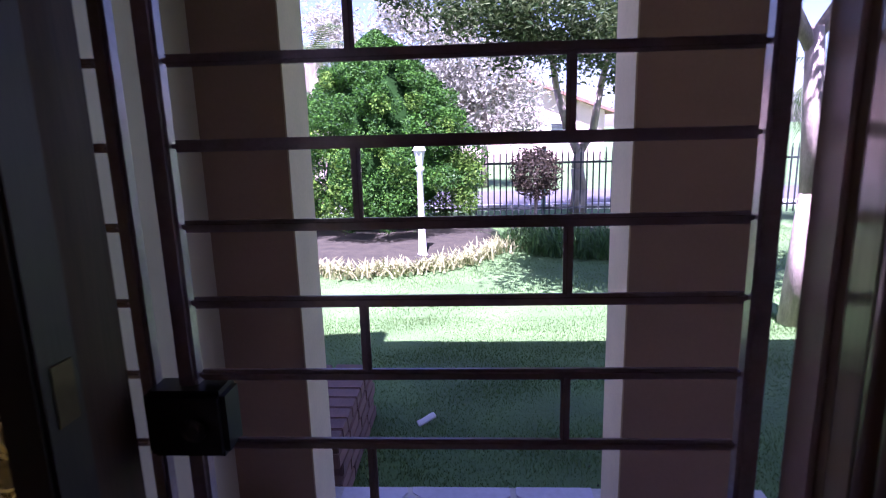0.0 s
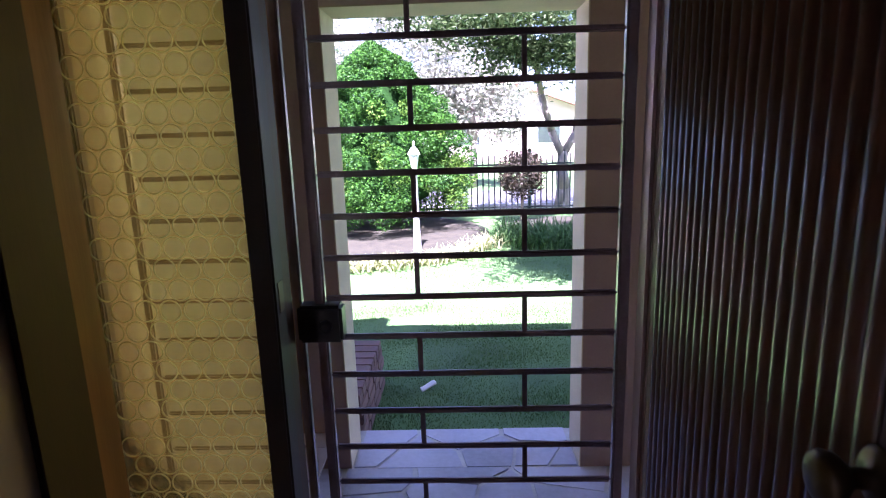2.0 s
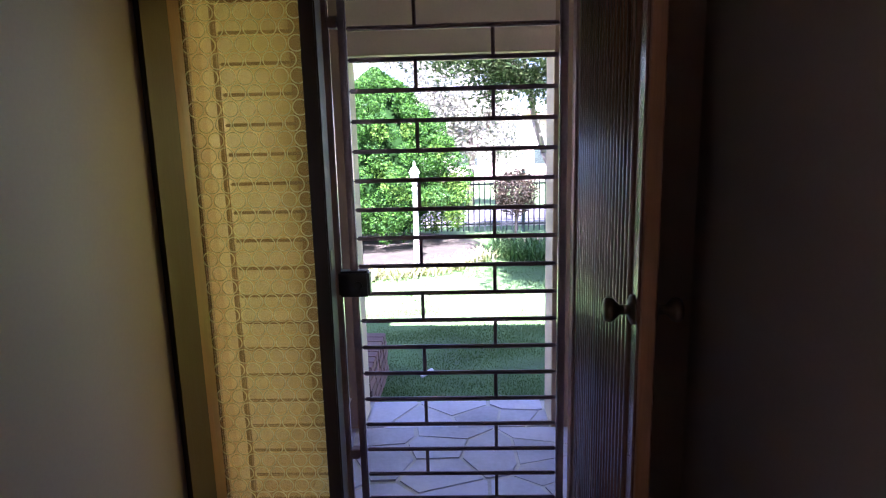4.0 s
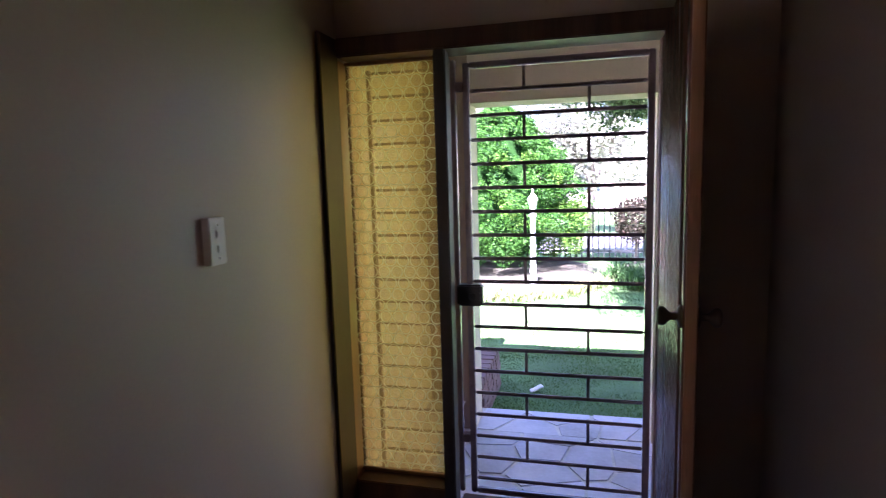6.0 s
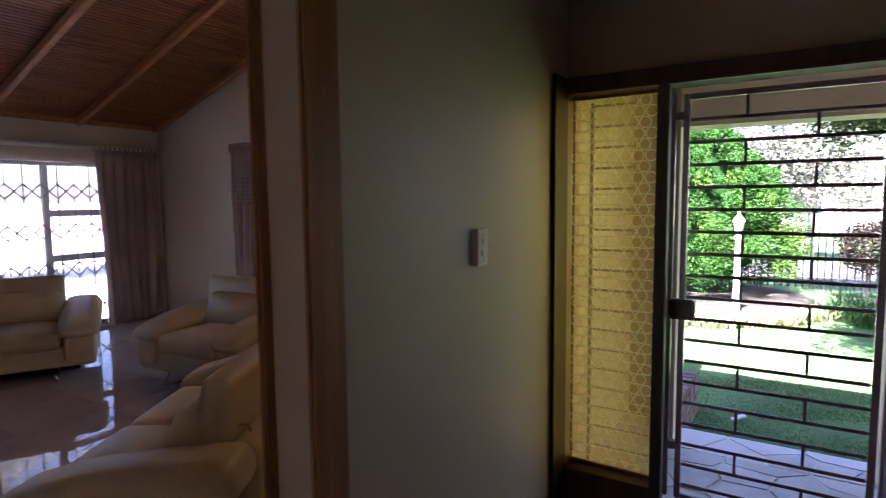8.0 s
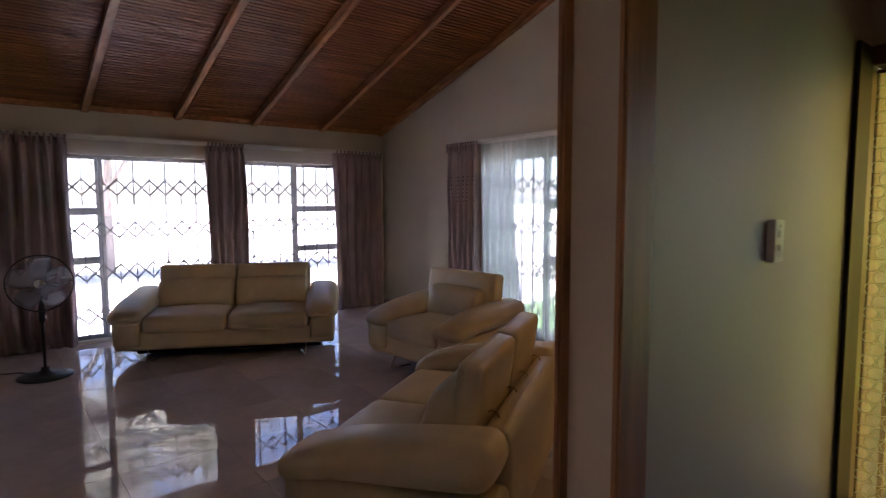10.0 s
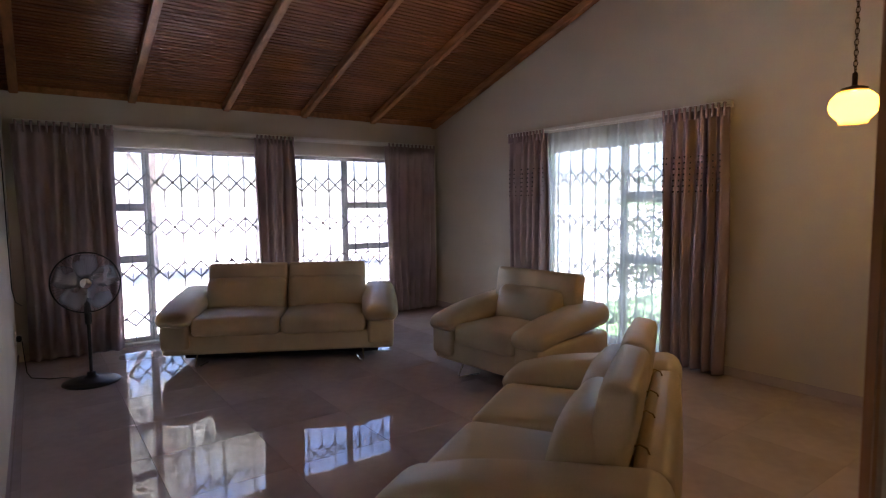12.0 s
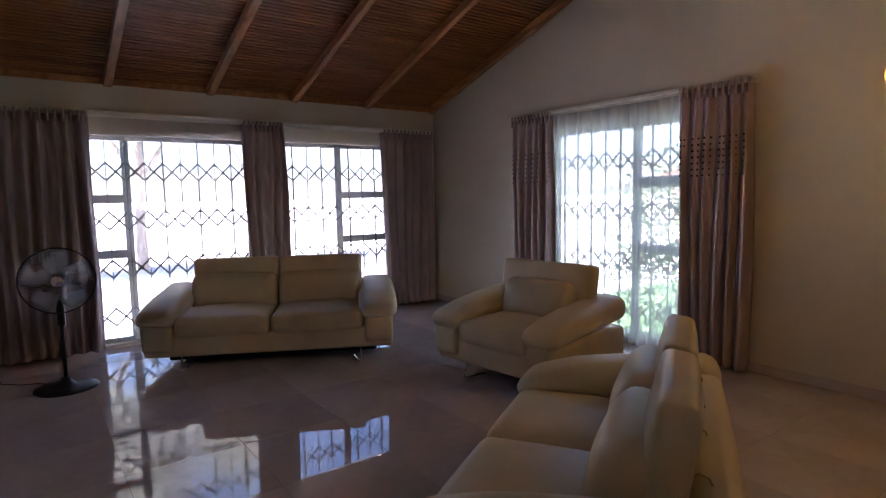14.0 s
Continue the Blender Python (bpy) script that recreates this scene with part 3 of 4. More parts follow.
# ---- living room windows ----
def window_w(name, y0, y1, z0, z1, mull, trans, panel_low):
    """A tall bronze aluminium window in the west wall."""
    w = thing(name, Matrix(), "tall bronze aluminium window behind sheer curtains", "window")
    w["kind"] = "structure"
    xa, xb = W_IN - 0.13, W_IN - 0.08
    for nm, b4 in (("window_frame", (y0, y0 + 0.045, z0, z1)), ("window_frame", (y1 - 0.045, y1, z0, z1)), ("window_frame", (y0 + 0.046, y1 - 0.046, z1 - 0.045, z1)), ("window_frame", (y0 + 0.046, y1 - 0.046, z0, z0 + 0.045)), ("mullion", (mull - 0.035, mull + 0.035, z0 + 0.046, z1 - 0.046))):
        part(nm, box(xa, xb, *b4, 0.003), ALU, w)
    lo, hi = (y0 + 0.046, mull - 0.036) if panel_low else (mull + 0.036, y1 - 0.046)
    for zt in trans:
        part("transom", box(xa, xb, lo, hi, zt - 0.04, zt + 0.04, 0.003), ALU, w)
    for a, b in ((y0 + 0.046, mull - 0.036), (mull + 0.036, y1 - 0.046)):
        p = part("pane", box(xa + 0.022, xa + 0.027, a, b, z0 + 0.046, z1 - 0.046), PANE, w)
        p.visible_shadow = False
    return w


window_w("window_1", *WIN_W1, -1.07, (1.42, 0.89), True)
window_w("window_2", *WIN_W2, 1.18, (1.42, 0.89), False)
wn_ = thing("window_3", Matrix(), "tall bronze aluminium window behind sheer curtains", "window")
wn_["kind"] = "structure"
x0, x1, z0, z1 = WIN_N
ya, yb = N_IN + 0.08, N_IN + 0.13
for nm, b4 in (("window_frame", (x0, x0 + 0.045, z0, z1)), ("window_frame", (x1 - 0.045, x1, z0, z1)), ("window_frame", (x0 + 0.046, x1 - 0.046, z1 - 0.045, z1)), ("window_frame", (x0 + 0.046, x1 - 0.046, z0, z0 + 0.045)), ("mullion", (-4.30, -4.23, z0 + 0.046, z1 - 0.046)), ("transom", (-4.229, x1 - 0.046, 1.43, 1.53)), ("transom", (-4.229, x1 - 0.046, 0.84, 0.92))):
    part(nm, box(b4[0], b4[1], ya, yb, b4[2], b4[3], 0.003), ALU, wn_)
for a, b in ((x0 + 0.046, -4.301), (-4.229, x1 - 0.046)):
    p = part("pane", box(a, b, ya + 0.022, ya + 0.027, z0 + 0.046, z1 - 0.046), PANE, wn_)
    p.visible_shadow = False


def add_strap(bm, a, b):
    """A flat steel strap between two points of an upright plane."""
    a, b = Vector(a), Vector(b)
    d = b - a
    return add_box(bm, -d.length / 2, d.length / 2, -0.002, 0.002, -0.009, 0.009, m=Matrix.Translation((a + b) / 2) @ Matrix.Rotation(-math.atan2(d.z, d.x), 4, "Y"))


def trellis(name, a0, a1, m):
    """A folding security trellis: upright pairs joined by scissor straps. Local x along, z up."""
    t = thing(name, m, "folding steel security trellis behind the window", "security trellis", "window trellises")
    n = 2 * max(2, round((a1 - a0) / 0.33))
    p = (a1 - a0) / n
    for i in range(n + 1):
        x = a0 + i * p
        w = 0.0065 if i % 2 else 0.004
        part("upright", box(x - w, x + w, -0.008, 0.008, 0.05, 1.99), TRELLIS, t)
    for zc in (0.29, 0.755, 1.215, 1.68):
        for i in range(n):
            x = a0 + i * p
            for s in (1, -1):
                part("scissor_strap", add_strap(bmesh.new(), (x, 0.012 * s, zc + 0.085 * s), (x + p, 0.012 * s, zc - 0.085 * s)), TRELLIS, t)
    return t


to_west = Matrix.Translation((W_IN - 0.03, 0, 0)) @ Matrix.Rotation(radians(90), 4, "Z")
trellis("security_trellis", WIN_W1[0] + 0.05, WIN_W1[1] - 0.05, to_west)
trellis("security_trellis", WIN_W2[0] + 0.05, WIN_W2[1] - 0.05, to_west)
trellis("security_trellis", WIN_N[0] + 0.05, WIN_N[1] - 0.05, Matrix.Translation((0, N_IN + 0.035, 0)))


def drape(w, h, folds, depth, seed, flare=0.0, wobble=0.35):
    """A hanging cloth in folds; local x along, y towards the room is negative, z up."""
    rng = random.Random(seed)
    ph, am = [rng.uniform(0, 6.28) for _ in range(4)], [rng.uniform(0.6, 1.2) for _ in range(40)]
    bm = bmesh.new()
    nx, nz = int(folds * 10), 26
    grid = []
    for j in range(nz + 1):
        tz = j / nz
        rowv = []
        for i in range(nx + 1):
            u = i / nx
            f = u * folds
            k = am[int(f) % 40] * (0.45 + 0.55 * min(1, (1 - tz) * 2.5 + 0.25))
            y = depth * k * math.sin(2 * math.pi * f + ph[0] + wobble * math.sin(3 * u * 6.28 + ph[1] + tz * 1.7)) + 0.3 * depth * math.sin(2 * math.pi * f * 0.37 + ph[2] + 2 * tz)
            x = (u - 0.5) * w * (1 + flare * (1 - tz)) + 0.012 * math.sin(5 * tz + f)
            rowv.append(bm.verts.new((x, y, tz * h)))
        grid.append(rowv)
    for a, b in zip(grid, grid[1:]):
        for i in range(nx):
            bm.faces.new((a[i], a[i + 1], b[i + 1], b[i]))
    return bm


bm = bmesh.new()
bmesh.ops.create_cone(bm, cap_ends=True, segments=8, radius1=0.0085, radius2=0.0085, depth=0.003, matrix=Matrix.Rotation(radians(90), 4, "X"))
dot_mesh = bpy.data.meshes.new("dot")
bm.to_mesh(dot_mesh)
dot_mesh.materials.append(DOT)


def curtain(x_c, w, folds, m, seed, dots=False, flare=0.03):
    """A heavy curtain with a pleated heading and, for some, a band of dark dots."""
    c = thing("curtain", m @ Matrix.Translation((x_c, 0, 0.015)), "taupe satin curtain hanging in folds" + (" with a band of dark dots" if dots else ""), "curtain", "living room curtains")
    cloth = part("cloth", drape(w, 2.16, folds, 0.045, seed, flare), CURTAIN, c, "", True)
    so = cloth.modifiers.new("thick", "SOLIDIFY")
    so.thickness = 0.004
    n = int(folds * 2)
    for i in range(n):
        x = (i + 0.5) / n * w - w / 2
        part("pleat", rod((x, -0.03, 2.09), (x, -0.03, 2.195), 0.009, 0.012, 6), CURTAIN, c, "", True)
    if dots:
        src = [v.co.copy() for v in cloth.data.vertices]
        for j in range(7):
            zt = 1.50 + j * 0.048
            cand = [p for p in src if abs(p.z - zt) < 0.05 and p.y < 0.0]
            for i in range(int(w / 0.05)):
                xt = -w / 2 + 0.03 + i * 0.05
                near = min(cand, key=lambda p: abs(p.x - xt) + 0.2 * abs(p.z - zt))
                dot = new("dot", dot_mesh)
                dot.parent, dot.location = c, (near.x, near.y - 0.006, zt)
    return c


cw = Matrix.Translation((W_IN + 0.10, 0, 0)) @ Matrix.Rotation(radians(90), 4, "Z")
curtain(-1.75, 0.80, 7, cw, 3, flare=-0.04)
curtain(0.225, 0.45, 5, cw, 5)
curtain(2.06, 0.76, 6.5, cw, 7, flare=-0.05)
cn = Matrix.Translation((0, N_IN - 0.10, 0))
curtain(-5.40, 0.58, 6, cn, 11, True, -0.02)
curtain(-3.45, 0.58, 6, cn, 13, True, 0.02)


def sheer(x_c, w, folds, m, seed, cloth=SHEER, depth=0.014):
    c = tagged(part("sheer_curtain", drape(w, 2.15, folds, depth, seed, 0.0), cloth, None, "", True), "thin white sheer curtain over a bright window", "sheer curtain", "sheer curtains")
    c.matrix_world = m @ Matrix.Translation((x_c, 0.055, 0.02))
    return c


sheer(-0.72, 1.75, 20, cw, 21)
sheer(1.08, 1.40, 16, cw, 23)
sheer(-4.42, 1.55, 15, Matrix.Translation((0, N_IN - 0.10, 0)), 25, SHEER_N, 0.022)


def track(name, a, b, m):
    t = thing(name, m, "slim white curtain track", "curtain track", "curtain tracks")
    part("rail", box(a, b, -0.014, 0.014, 2.19, 2.222, 0.004), WHITE_PLASTIC, t)
    part("rail", box(a + 0.02, b - 0.02, 0.04, 0.062, 2.175, 2.20, 0.004), WHITE_PLASTIC, t)
    for k in range(4):
        x = a + 0.1 + (b - a - 0.2) * k / 3
        part("bracket", box(x - 0.012, x + 0.012, 0.015, 0.1, 2.203, 2.218, 0.002), WHITE_PLASTIC, t)
    return t


track("curtain_track", -2.14, 0.44, cw)
track("curtain_track", 0.45, 2.42, cw)
track("curtain_track", -5.72, -3.14, cn)

# ---- sofas ----
def sofa(name, L, n, m, label, category, head_w=0.0):
    """A leather seat with pillow arms, split back and raised headrests. Local x along, front towards -y."""
    s = thing(name, m, label, category, "leather suite")
    D, aw = 0.94, 0.26
    inner = L - 2 * aw
    part("base", pillow(L - 0.03, D - 0.06, 0.19, 0.03, (0, 0, 0.0), Matrix.Translation((0, 0.02, 0.215))), LEATHER, s, "", True)
    # recessed block, coloured black to stand in for the shadow under the seat
    part("plinth", pillow(L - 0.30, D - 0.36, 0.10, 0.02, (0, 0, 0), Matrix.Translation((0, 0.06, 0.095))), UNDER_SHADE, s, "", True)
    part("rear_panel", pillow(inner + 0.03, 0.13, 0.40, 0.045, (0, 0.02, 0.01), Matrix.Translation((0, D / 2 - 0.085, 0.40))), LEATHER, s, "", True)
    cw_ = inner / n
    for i in range(n):
        xc = -inner / 2 + (i + 0.5) * cw_
        part("seat_cushion", pillow(cw_ - 0.006, 0.70, 0.17, 0.055, (0, 0.01, 0.028), Matrix.Translation((xc, -0.10, 0.365))), LEATHER, s, "", True)
        back = pillow(cw_ - 0.01, 0.20, 0.33, 0.07, (0, 0.035, 0.01), Matrix.Translation((xc, 0.155, 0.555)) @ Matrix.Rotation(radians(-16), 4, "X"))
        part("back_cushion", back, LEATHER, s, "", True)
        head = part("headrest", pillow((head_w or cw_) - 0.004, 0.12, 0.37, 0.036, (0, 0.018, 0.0), Matrix.Translation((xc, 0.255, 0.675)) @ Matrix.Rotation(radians(-9), 4, "X")), LEATHER, s, "", True)
        for sx in (-0.28, 0.28):
            hx = xc + sx * cw_
            part("hinge_hook", tube([(hx, 0.295, 0.61), (hx, 0.335, 0.632), (hx, 0.36, 0.622), (hx, 0.37, 0.60)], 0.0036, 6), GOLD_HOOK, head, "brass headrest hook", True)
    for sx in (-1, 1):
        xc = sx * (L / 2 - aw / 2)
        part("arm_panel", pillow(aw - 0.02, D - 0.03, 0.24, 0.04, (0.005, 0, 0), Matrix.Translation((xc, 0.0, 0.285))), LEATHER, s, "", True)

        def slope(c):
            k = (c.y + 0.45) / 0.9
            return Vector((c.x, c.y, c.z * (0.74 + 0.34 * k) + 0.085 * k - (0.035 * max(0, 0.3 - k) / 0.3)))
        part("arm_pad", pillow(aw + 0.055, 0.92, 0.17, 0.08, (0.012, 0.01, 0.02), Matrix.Translation((xc, -0.015, 0.46)), 11, slope), LEATHER, s, "", True)
    for sx in (-1, 1):
        x = sx * (L / 2 - 0.30)
        part("leg", tube([(x, -0.33, 0.15), (x + 0.01 * sx, -0.40, 0.02), (x, -0.41, 0.006), (x - 0.02 * sx, -0.36, 0.006), (x - 0.05 * sx, -0.22, 0.006)], 0.007, 8), CHROME, s, "chrome bent leg", True)
        part("leg", tube([(x, 0.38, 0.15), (x + 0.01 * sx, 0.42, 0.02), (x, 0.42, 0.006), (x - 0.02 * sx, 0.36, 0.006), (x - 0.05 * sx, 0.28, 0.006)], 0.007, 8), CHROME, s, "chrome bent leg", True)
    return s


sofa("sofa", 2.05, 2, pose(-6.09, -0.11, 0, 0, 0, 61.5), "cream leather two-seat sofa with raised headrests, facing the hall", "sofa")
sofa("sofa", 1.70, 2, pose(-2.445, -0.24, 0, 0, 0, -59.5), "cream leather two-seat sofa seen from its end, back to the hall", "sofa")
sofa("armchair", 1.17, 1, pose(-4.22, 1.17, 0, 0, 0, 6), "cream leather armchair with a raised headrest, by the curtained window", "armchair", 0.88)

# ---- pedestal fan ----
fan = thing("pedestal_fan", pose(-6.2, -1.72, 0, 0, 0, 84), "black pedestal fan with clear blades on a round base", "fan")
part("base", lathe([(0.0, 0.0), (0.205, 0.0), (0.212, 0.008), (0.205, 0.018), (0.15, 0.03), (0.06, 0.042), (0.034, 0.06), (0.03, 0.09), (0.0, 0.09)], 40), BLACK_PLASTIC, fan, "", True)
part("pole", rod((0, 0, 0.08), (0, 0, 0.66), 0.013, seg=14), BLACK_PLASTIC, fan, "", True)
part("collar", lathe([(0.0, 0.48), (0.022, 0.48), (0.026, 0.50), (0.026, 0.60), (0.02, 0.64), (0.0, 0.64)], 18), BLACK_PLASTIC, fan, "", True)
HZ = 0.825
part("neck", rod((0, 0.01, 0.62), (0, 0.05, HZ), 0.02, 0.026, 12), BLACK_PLASTIC, fan, "", True)
fwd = Matrix.Translation((0, 0, HZ)) @ Matrix.Rotation(radians(90), 4, "X")
part("motor", lathe([(0.0, -0.13), (0.04, -0.13), (0.062, -0.10), (0.066, -0.04), (0.05, 0.0), (0.0, 0.0)], 24, fwd), BLACK_PLASTIC, fan, "", True)
cage = part("cage", lathe([(0.242, -0.006), (0.248, 0.0), (0.242, 0.006), (0.236, 0.0), (0.242, -0.006)], 48, fwd @ Matrix.Translation((0, 0, 0.035)), False), BLACK_PLASTIC, fan, "black wire cage", True)
bm = bmesh.new()
for i in range(60):
    a = 2 * math.pi * i / 60
    c_, s_ = math.cos(a), math.sin(a)
    for pts in (((0.045, 0.085), (0.16, 0.08), (0.242, 0.035)), ((0.06, -0.03), (0.16, -0.025), (0.242, 0.035))):
        for (r0, h0), (r1, h1) in zip(pts, pts[1:]):
            p0, p1 = fwd @ Vector((r0 * c_, r0 * s_, h0)), fwd @ Vector((r1 * c_, r1 * s_, h1))
            add_rod(bm, p0, p1, 0.0008, seg=3, cap=False)
w_ = part("wire_grille", bm, BLACK_PLASTIC, cage)
w_["kind"] = "stuff"
part("badge", lathe([(0.0, 0.078), (0.04, 0.078), (0.044, 0.086), (0.036, 0.092), (0.0, 0.094)], 24, fwd), CHROME, fan, "grey centre cap", True)
for i in range(5):
    bm = bmesh.new()
    g = []
    for j in range(7):
        r = 0.04 + 0.185 * j / 6
        half = 0.025 + 0.062 * math.sin(math.pi * min(0.8, 0.1 + j / 9))
        rowv = []
        for k in range(5):
            s = (k / 4 - 0.5) * 2
            rowv.append(bm.verts.new((r, s * half, 0.02 * s)))
        g.append(rowv)
    for a, b in zip(g, g[1:]):
        for k in range(4):
            bm.faces.new((a[k], a[k + 1], b[k + 1], b[k]))
    bm.transform(fwd @ Matrix.Translation((0, 0, 0.028)) @ Matrix.Rotation(2 * math.pi * i / 5 + 0.3, 4, "Z"))
    bl = part("blade", bm, FANBLADE, fan, "clear plastic blade", True)
    so = bl.modifiers.new("thick", "SOLIDIFY")
    so.thickness = 0.002

# sockets and cables on the south wall
sk = thing("wall_socket", Matrix.Translation((-6.75, S_IN, 0.33)), "white wall socket with a black plug", "socket")
part("plate", box(-0.06, 0.06, 0, 0.012, -0.05, 0.05, 0.003), WHITE_PLASTIC, sk)
part("plug", box(-0.022, 0.022, 0.0125, 0.05, -0.03, 0.02, 0.006), BLACK_PLASTIC, sk, "black plug")
tagged(part("fan_cable", tube([(-6.75, S_IN + 0.05, 0.30), (-6.74, S_IN + 0.06, 0.16), (-6.7, S_IN + 0.07, 0.04), (-6.62, S_IN + 0.10, 0.006), (-6.55, S_IN + 0.18, 0.005), (-6.5, S_IN + 0.22, 0.005), (-6.47, S_IN + 0.32, 0.005), (-6.38, S_IN + 0.40, 0.005), (-6.30, S_IN + 0.44, 0.02)], 0.004, 6), BLACK_PLASTIC, None, "", True), "black fan cable lying on the floor to the socket", "cable")
tagged(part("wall_cable", tube([(-6.2 - 0.05 * k + 0.03 * math.sin(k * 1.3), S_IN + 0.008, 2.2 - 0.16 * k) for k in range(10)] + [(-6.9, S_IN + 0.02, 0.62), (-7.05, S_IN + 0.06, 0.56)], 0.004, 6), BLACK_PLASTIC, None, "", True), "thin dark cable hanging down the wall", "cable")
tagged(part("plastic_sheet", pillow(0.55, 0.2, 0.03, 0.014, (0, 0, 0.012), pose(-6.75, -1.15, 0.018, 0, 0, 70), 11, lambda c: Vector((c.x + 0.03 * math.sin(17 * c.y), c.y + 0.02 * math.sin(13 * c.x), max(-0.013, c.z + 0.012 * math.sin(31 * c.x) * math.sin(23 * c.y))))), SHEER, None, "", True), "crumpled clear plastic sheet on the floor by the curtain", "plastic sheet")

# ---- pendant lamp ----
PL = Vector((-1.95, 1.3, 1.90))
SH = 0.86
lampt = thing("pendant_lamp", Matrix.Translation(PL), "lit yellow glass globe lamp hanging on a brass chain", "pendant lamp")
part("shade", lathe([(0.055, 0.085), (0.085, 0.075), (0.115, 0.04), (0.125, 0.0), (0.115, -0.04), (0.088, -0.072), (0.072, -0.082), (0.074, -0.10), (0.070, -0.10), (0.068, -0.084), (0.084, -0.070), (0.111, -0.038), (0.121, 0.0), (0.111, 0.038), (0.083, 0.071), (0.055, 0.080), (0.055, 0.085)], 36, Matrix.Scale(0.88, 4), False), LAMP_GLOW, lampt, "glowing yellow glass shade", True)
part("cap", lathe([(0.0, 0.075), (0.06, 0.08), (0.058, 0.095), (0.02, 0.105), (0.012, 0.11), (0.012, 0.165), (0.0, 0.18)], 20, Matrix.Translation((0, 0, -0.008))), BRASS, lampt, "brass cap", True)
top = roof_z(PL.x) - PL.z
bm = bmesh.new()
zc, i = 0.18, 0
while zc < top:
    ring_pts = []
    for k in range(11):
        a = 2 * math.pi * k / 10
        ring_pts.append((0.009 * math.cos(a), 0.0, zc + 0.017 * math.sin(a)) if i % 2 else (0.0, 0.009 * math.cos(a), zc + 0.017 * math.sin(a)))
    for p0, p1 in zip(ring_pts, ring_pts[1:]):
        add_rod(bm, p0, p1, 0.0022, seg=4, cap=False)
    zc += 0.026
    i += 1
part("chain", bm, BRASS, lampt, "brass chain links")
pd = bpy.data.lights.new("pendant_bulb", "POINT")
pd.energy, pd.color, pd.shadow_soft_size = 0.75, (1.0, 0.60, 0.15), 0.03
pb = new("pendant_bulb", pd)
pb.location = PL + Vector((0, 0, 0.0))

# ---- garden ----
rng = random.Random(4)
bm = bmesh.new()
add_box(bm, -900, 900, -900, 900, -2.0, LAWN - 0.02)
structure("ground", bm, GRASS_BASE, "lawn ground reaching far off")
# lawn surface with soft unevenness
bm = bmesh.new()
NX, NY = 60, 50
grid = [[bm.verts.new((-9 + 21 * i / NX, 2.54 + 9.72 * j / NY, LAWN + 0.02 * noise.noise((i * 0.4, j * 0.4, 0)))) for i in range(NX + 1)] for j in range(NY + 1)]
for a, b in zip(grid, grid[1:]):
    for i in range(NX):
        bm.faces.new((a[i], a[i + 1], b[i + 1], b[i]))
# ground colour raised so that it reflects more light through the west windows
structure("ground_west", box(-600, W_IN - 0.22, -300, 300, LAWN - 0.1, LAWN + 0.01), BOUNCE_GROUND, "pale yard ground, lightened to bounce light indoors")
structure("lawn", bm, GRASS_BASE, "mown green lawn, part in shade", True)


def blades(name, x0, x1, y0, y1, count, h, material, seed, label, skip=None):
    r = random.Random(seed)
    vs, fs = [], []
    for _ in range(count):
        x, y = r.uniform(x0, x1), r.uniform(y0, y1)
        if skip and skip(x, y):
            continue
        a, hh, w = r.uniform(0, 6.28), h * r.uniform(0.5, 1.2), 0.0035
        lx, ly = r.uniform(-0.5, 0.5) * hh, r.uniform(-0.5, 0.5) * hh
        k = len(vs)
        zb = LAWN - 0.005
        vs.extend([(x - w * math.cos(a), y - w * math.sin(a), zb), (x + w * math.cos(a), y + w * math.sin(a), zb), (x + lx, y + ly, zb + hh)])
        fs.append((k, k + 1, k + 2))
    me = bpy.data.meshes.new(name)
    me.from_pydata(vs, [], fs)
    me.materials.append(material)
    return tagged(new(name, me), label, "grass", kind="stuff")


def in_bed(x, y):
    return (x + 1.6) ** 2 / 4.2 + (y - 9.7) ** 2 / 5.8 < 1.0 or (x - 1.9) ** 2 / 1.9 + (y - 9.8) ** 2 / 3.0 < 1 or y > 11.2


blades("grass", -2.6, 3.4, 2.56, 5.6, 110000, 0.024, BLADE, 1, "short mown grass", lambda x, y: x < -0.72 and y < 3.62)
blades("grass", -4.5, 5.5, 5.6, 11.2, 90000, 0.03, BLADE, 2, "short mown grass", in_bed)


def bed(name, cx, cy, ax, ay):
    bm = bmesh.new()
    c = bm.verts.new((cx, cy, LAWN + 0.10))
    rings_ = []
    for k, f in enumerate((0.35, 0.7, 0.93, 1.0)):
        rings_.append([bm.verts.new((cx + ax * f * math.cos(a) * (1 + 0.06 * math.sin(3 * a)), cy + ay * f * math.sin(a), LAWN + (0.10, 0.085, 0.05, -0.02)[k] + 0.02 * noise.noise((a * 3, k, 1)))) for a in [2 * math.pi * i / 40 for i in range(40)]])
    for i in range(40):
        bm.faces.new((c, rings_[0][i], rings_[0][(i + 1) % 40]))
    for a, b in zip(rings_, rings_[1:]):
        for i in range(40):
            bm.faces.new((a[i], b[i], b[(i + 1) % 40], a[(i + 1) % 40]))
    return tagged(part(name, bm, SOIL, None, "", True), "mulched flower bed with dry leaves", "flower bed", kind="structure")


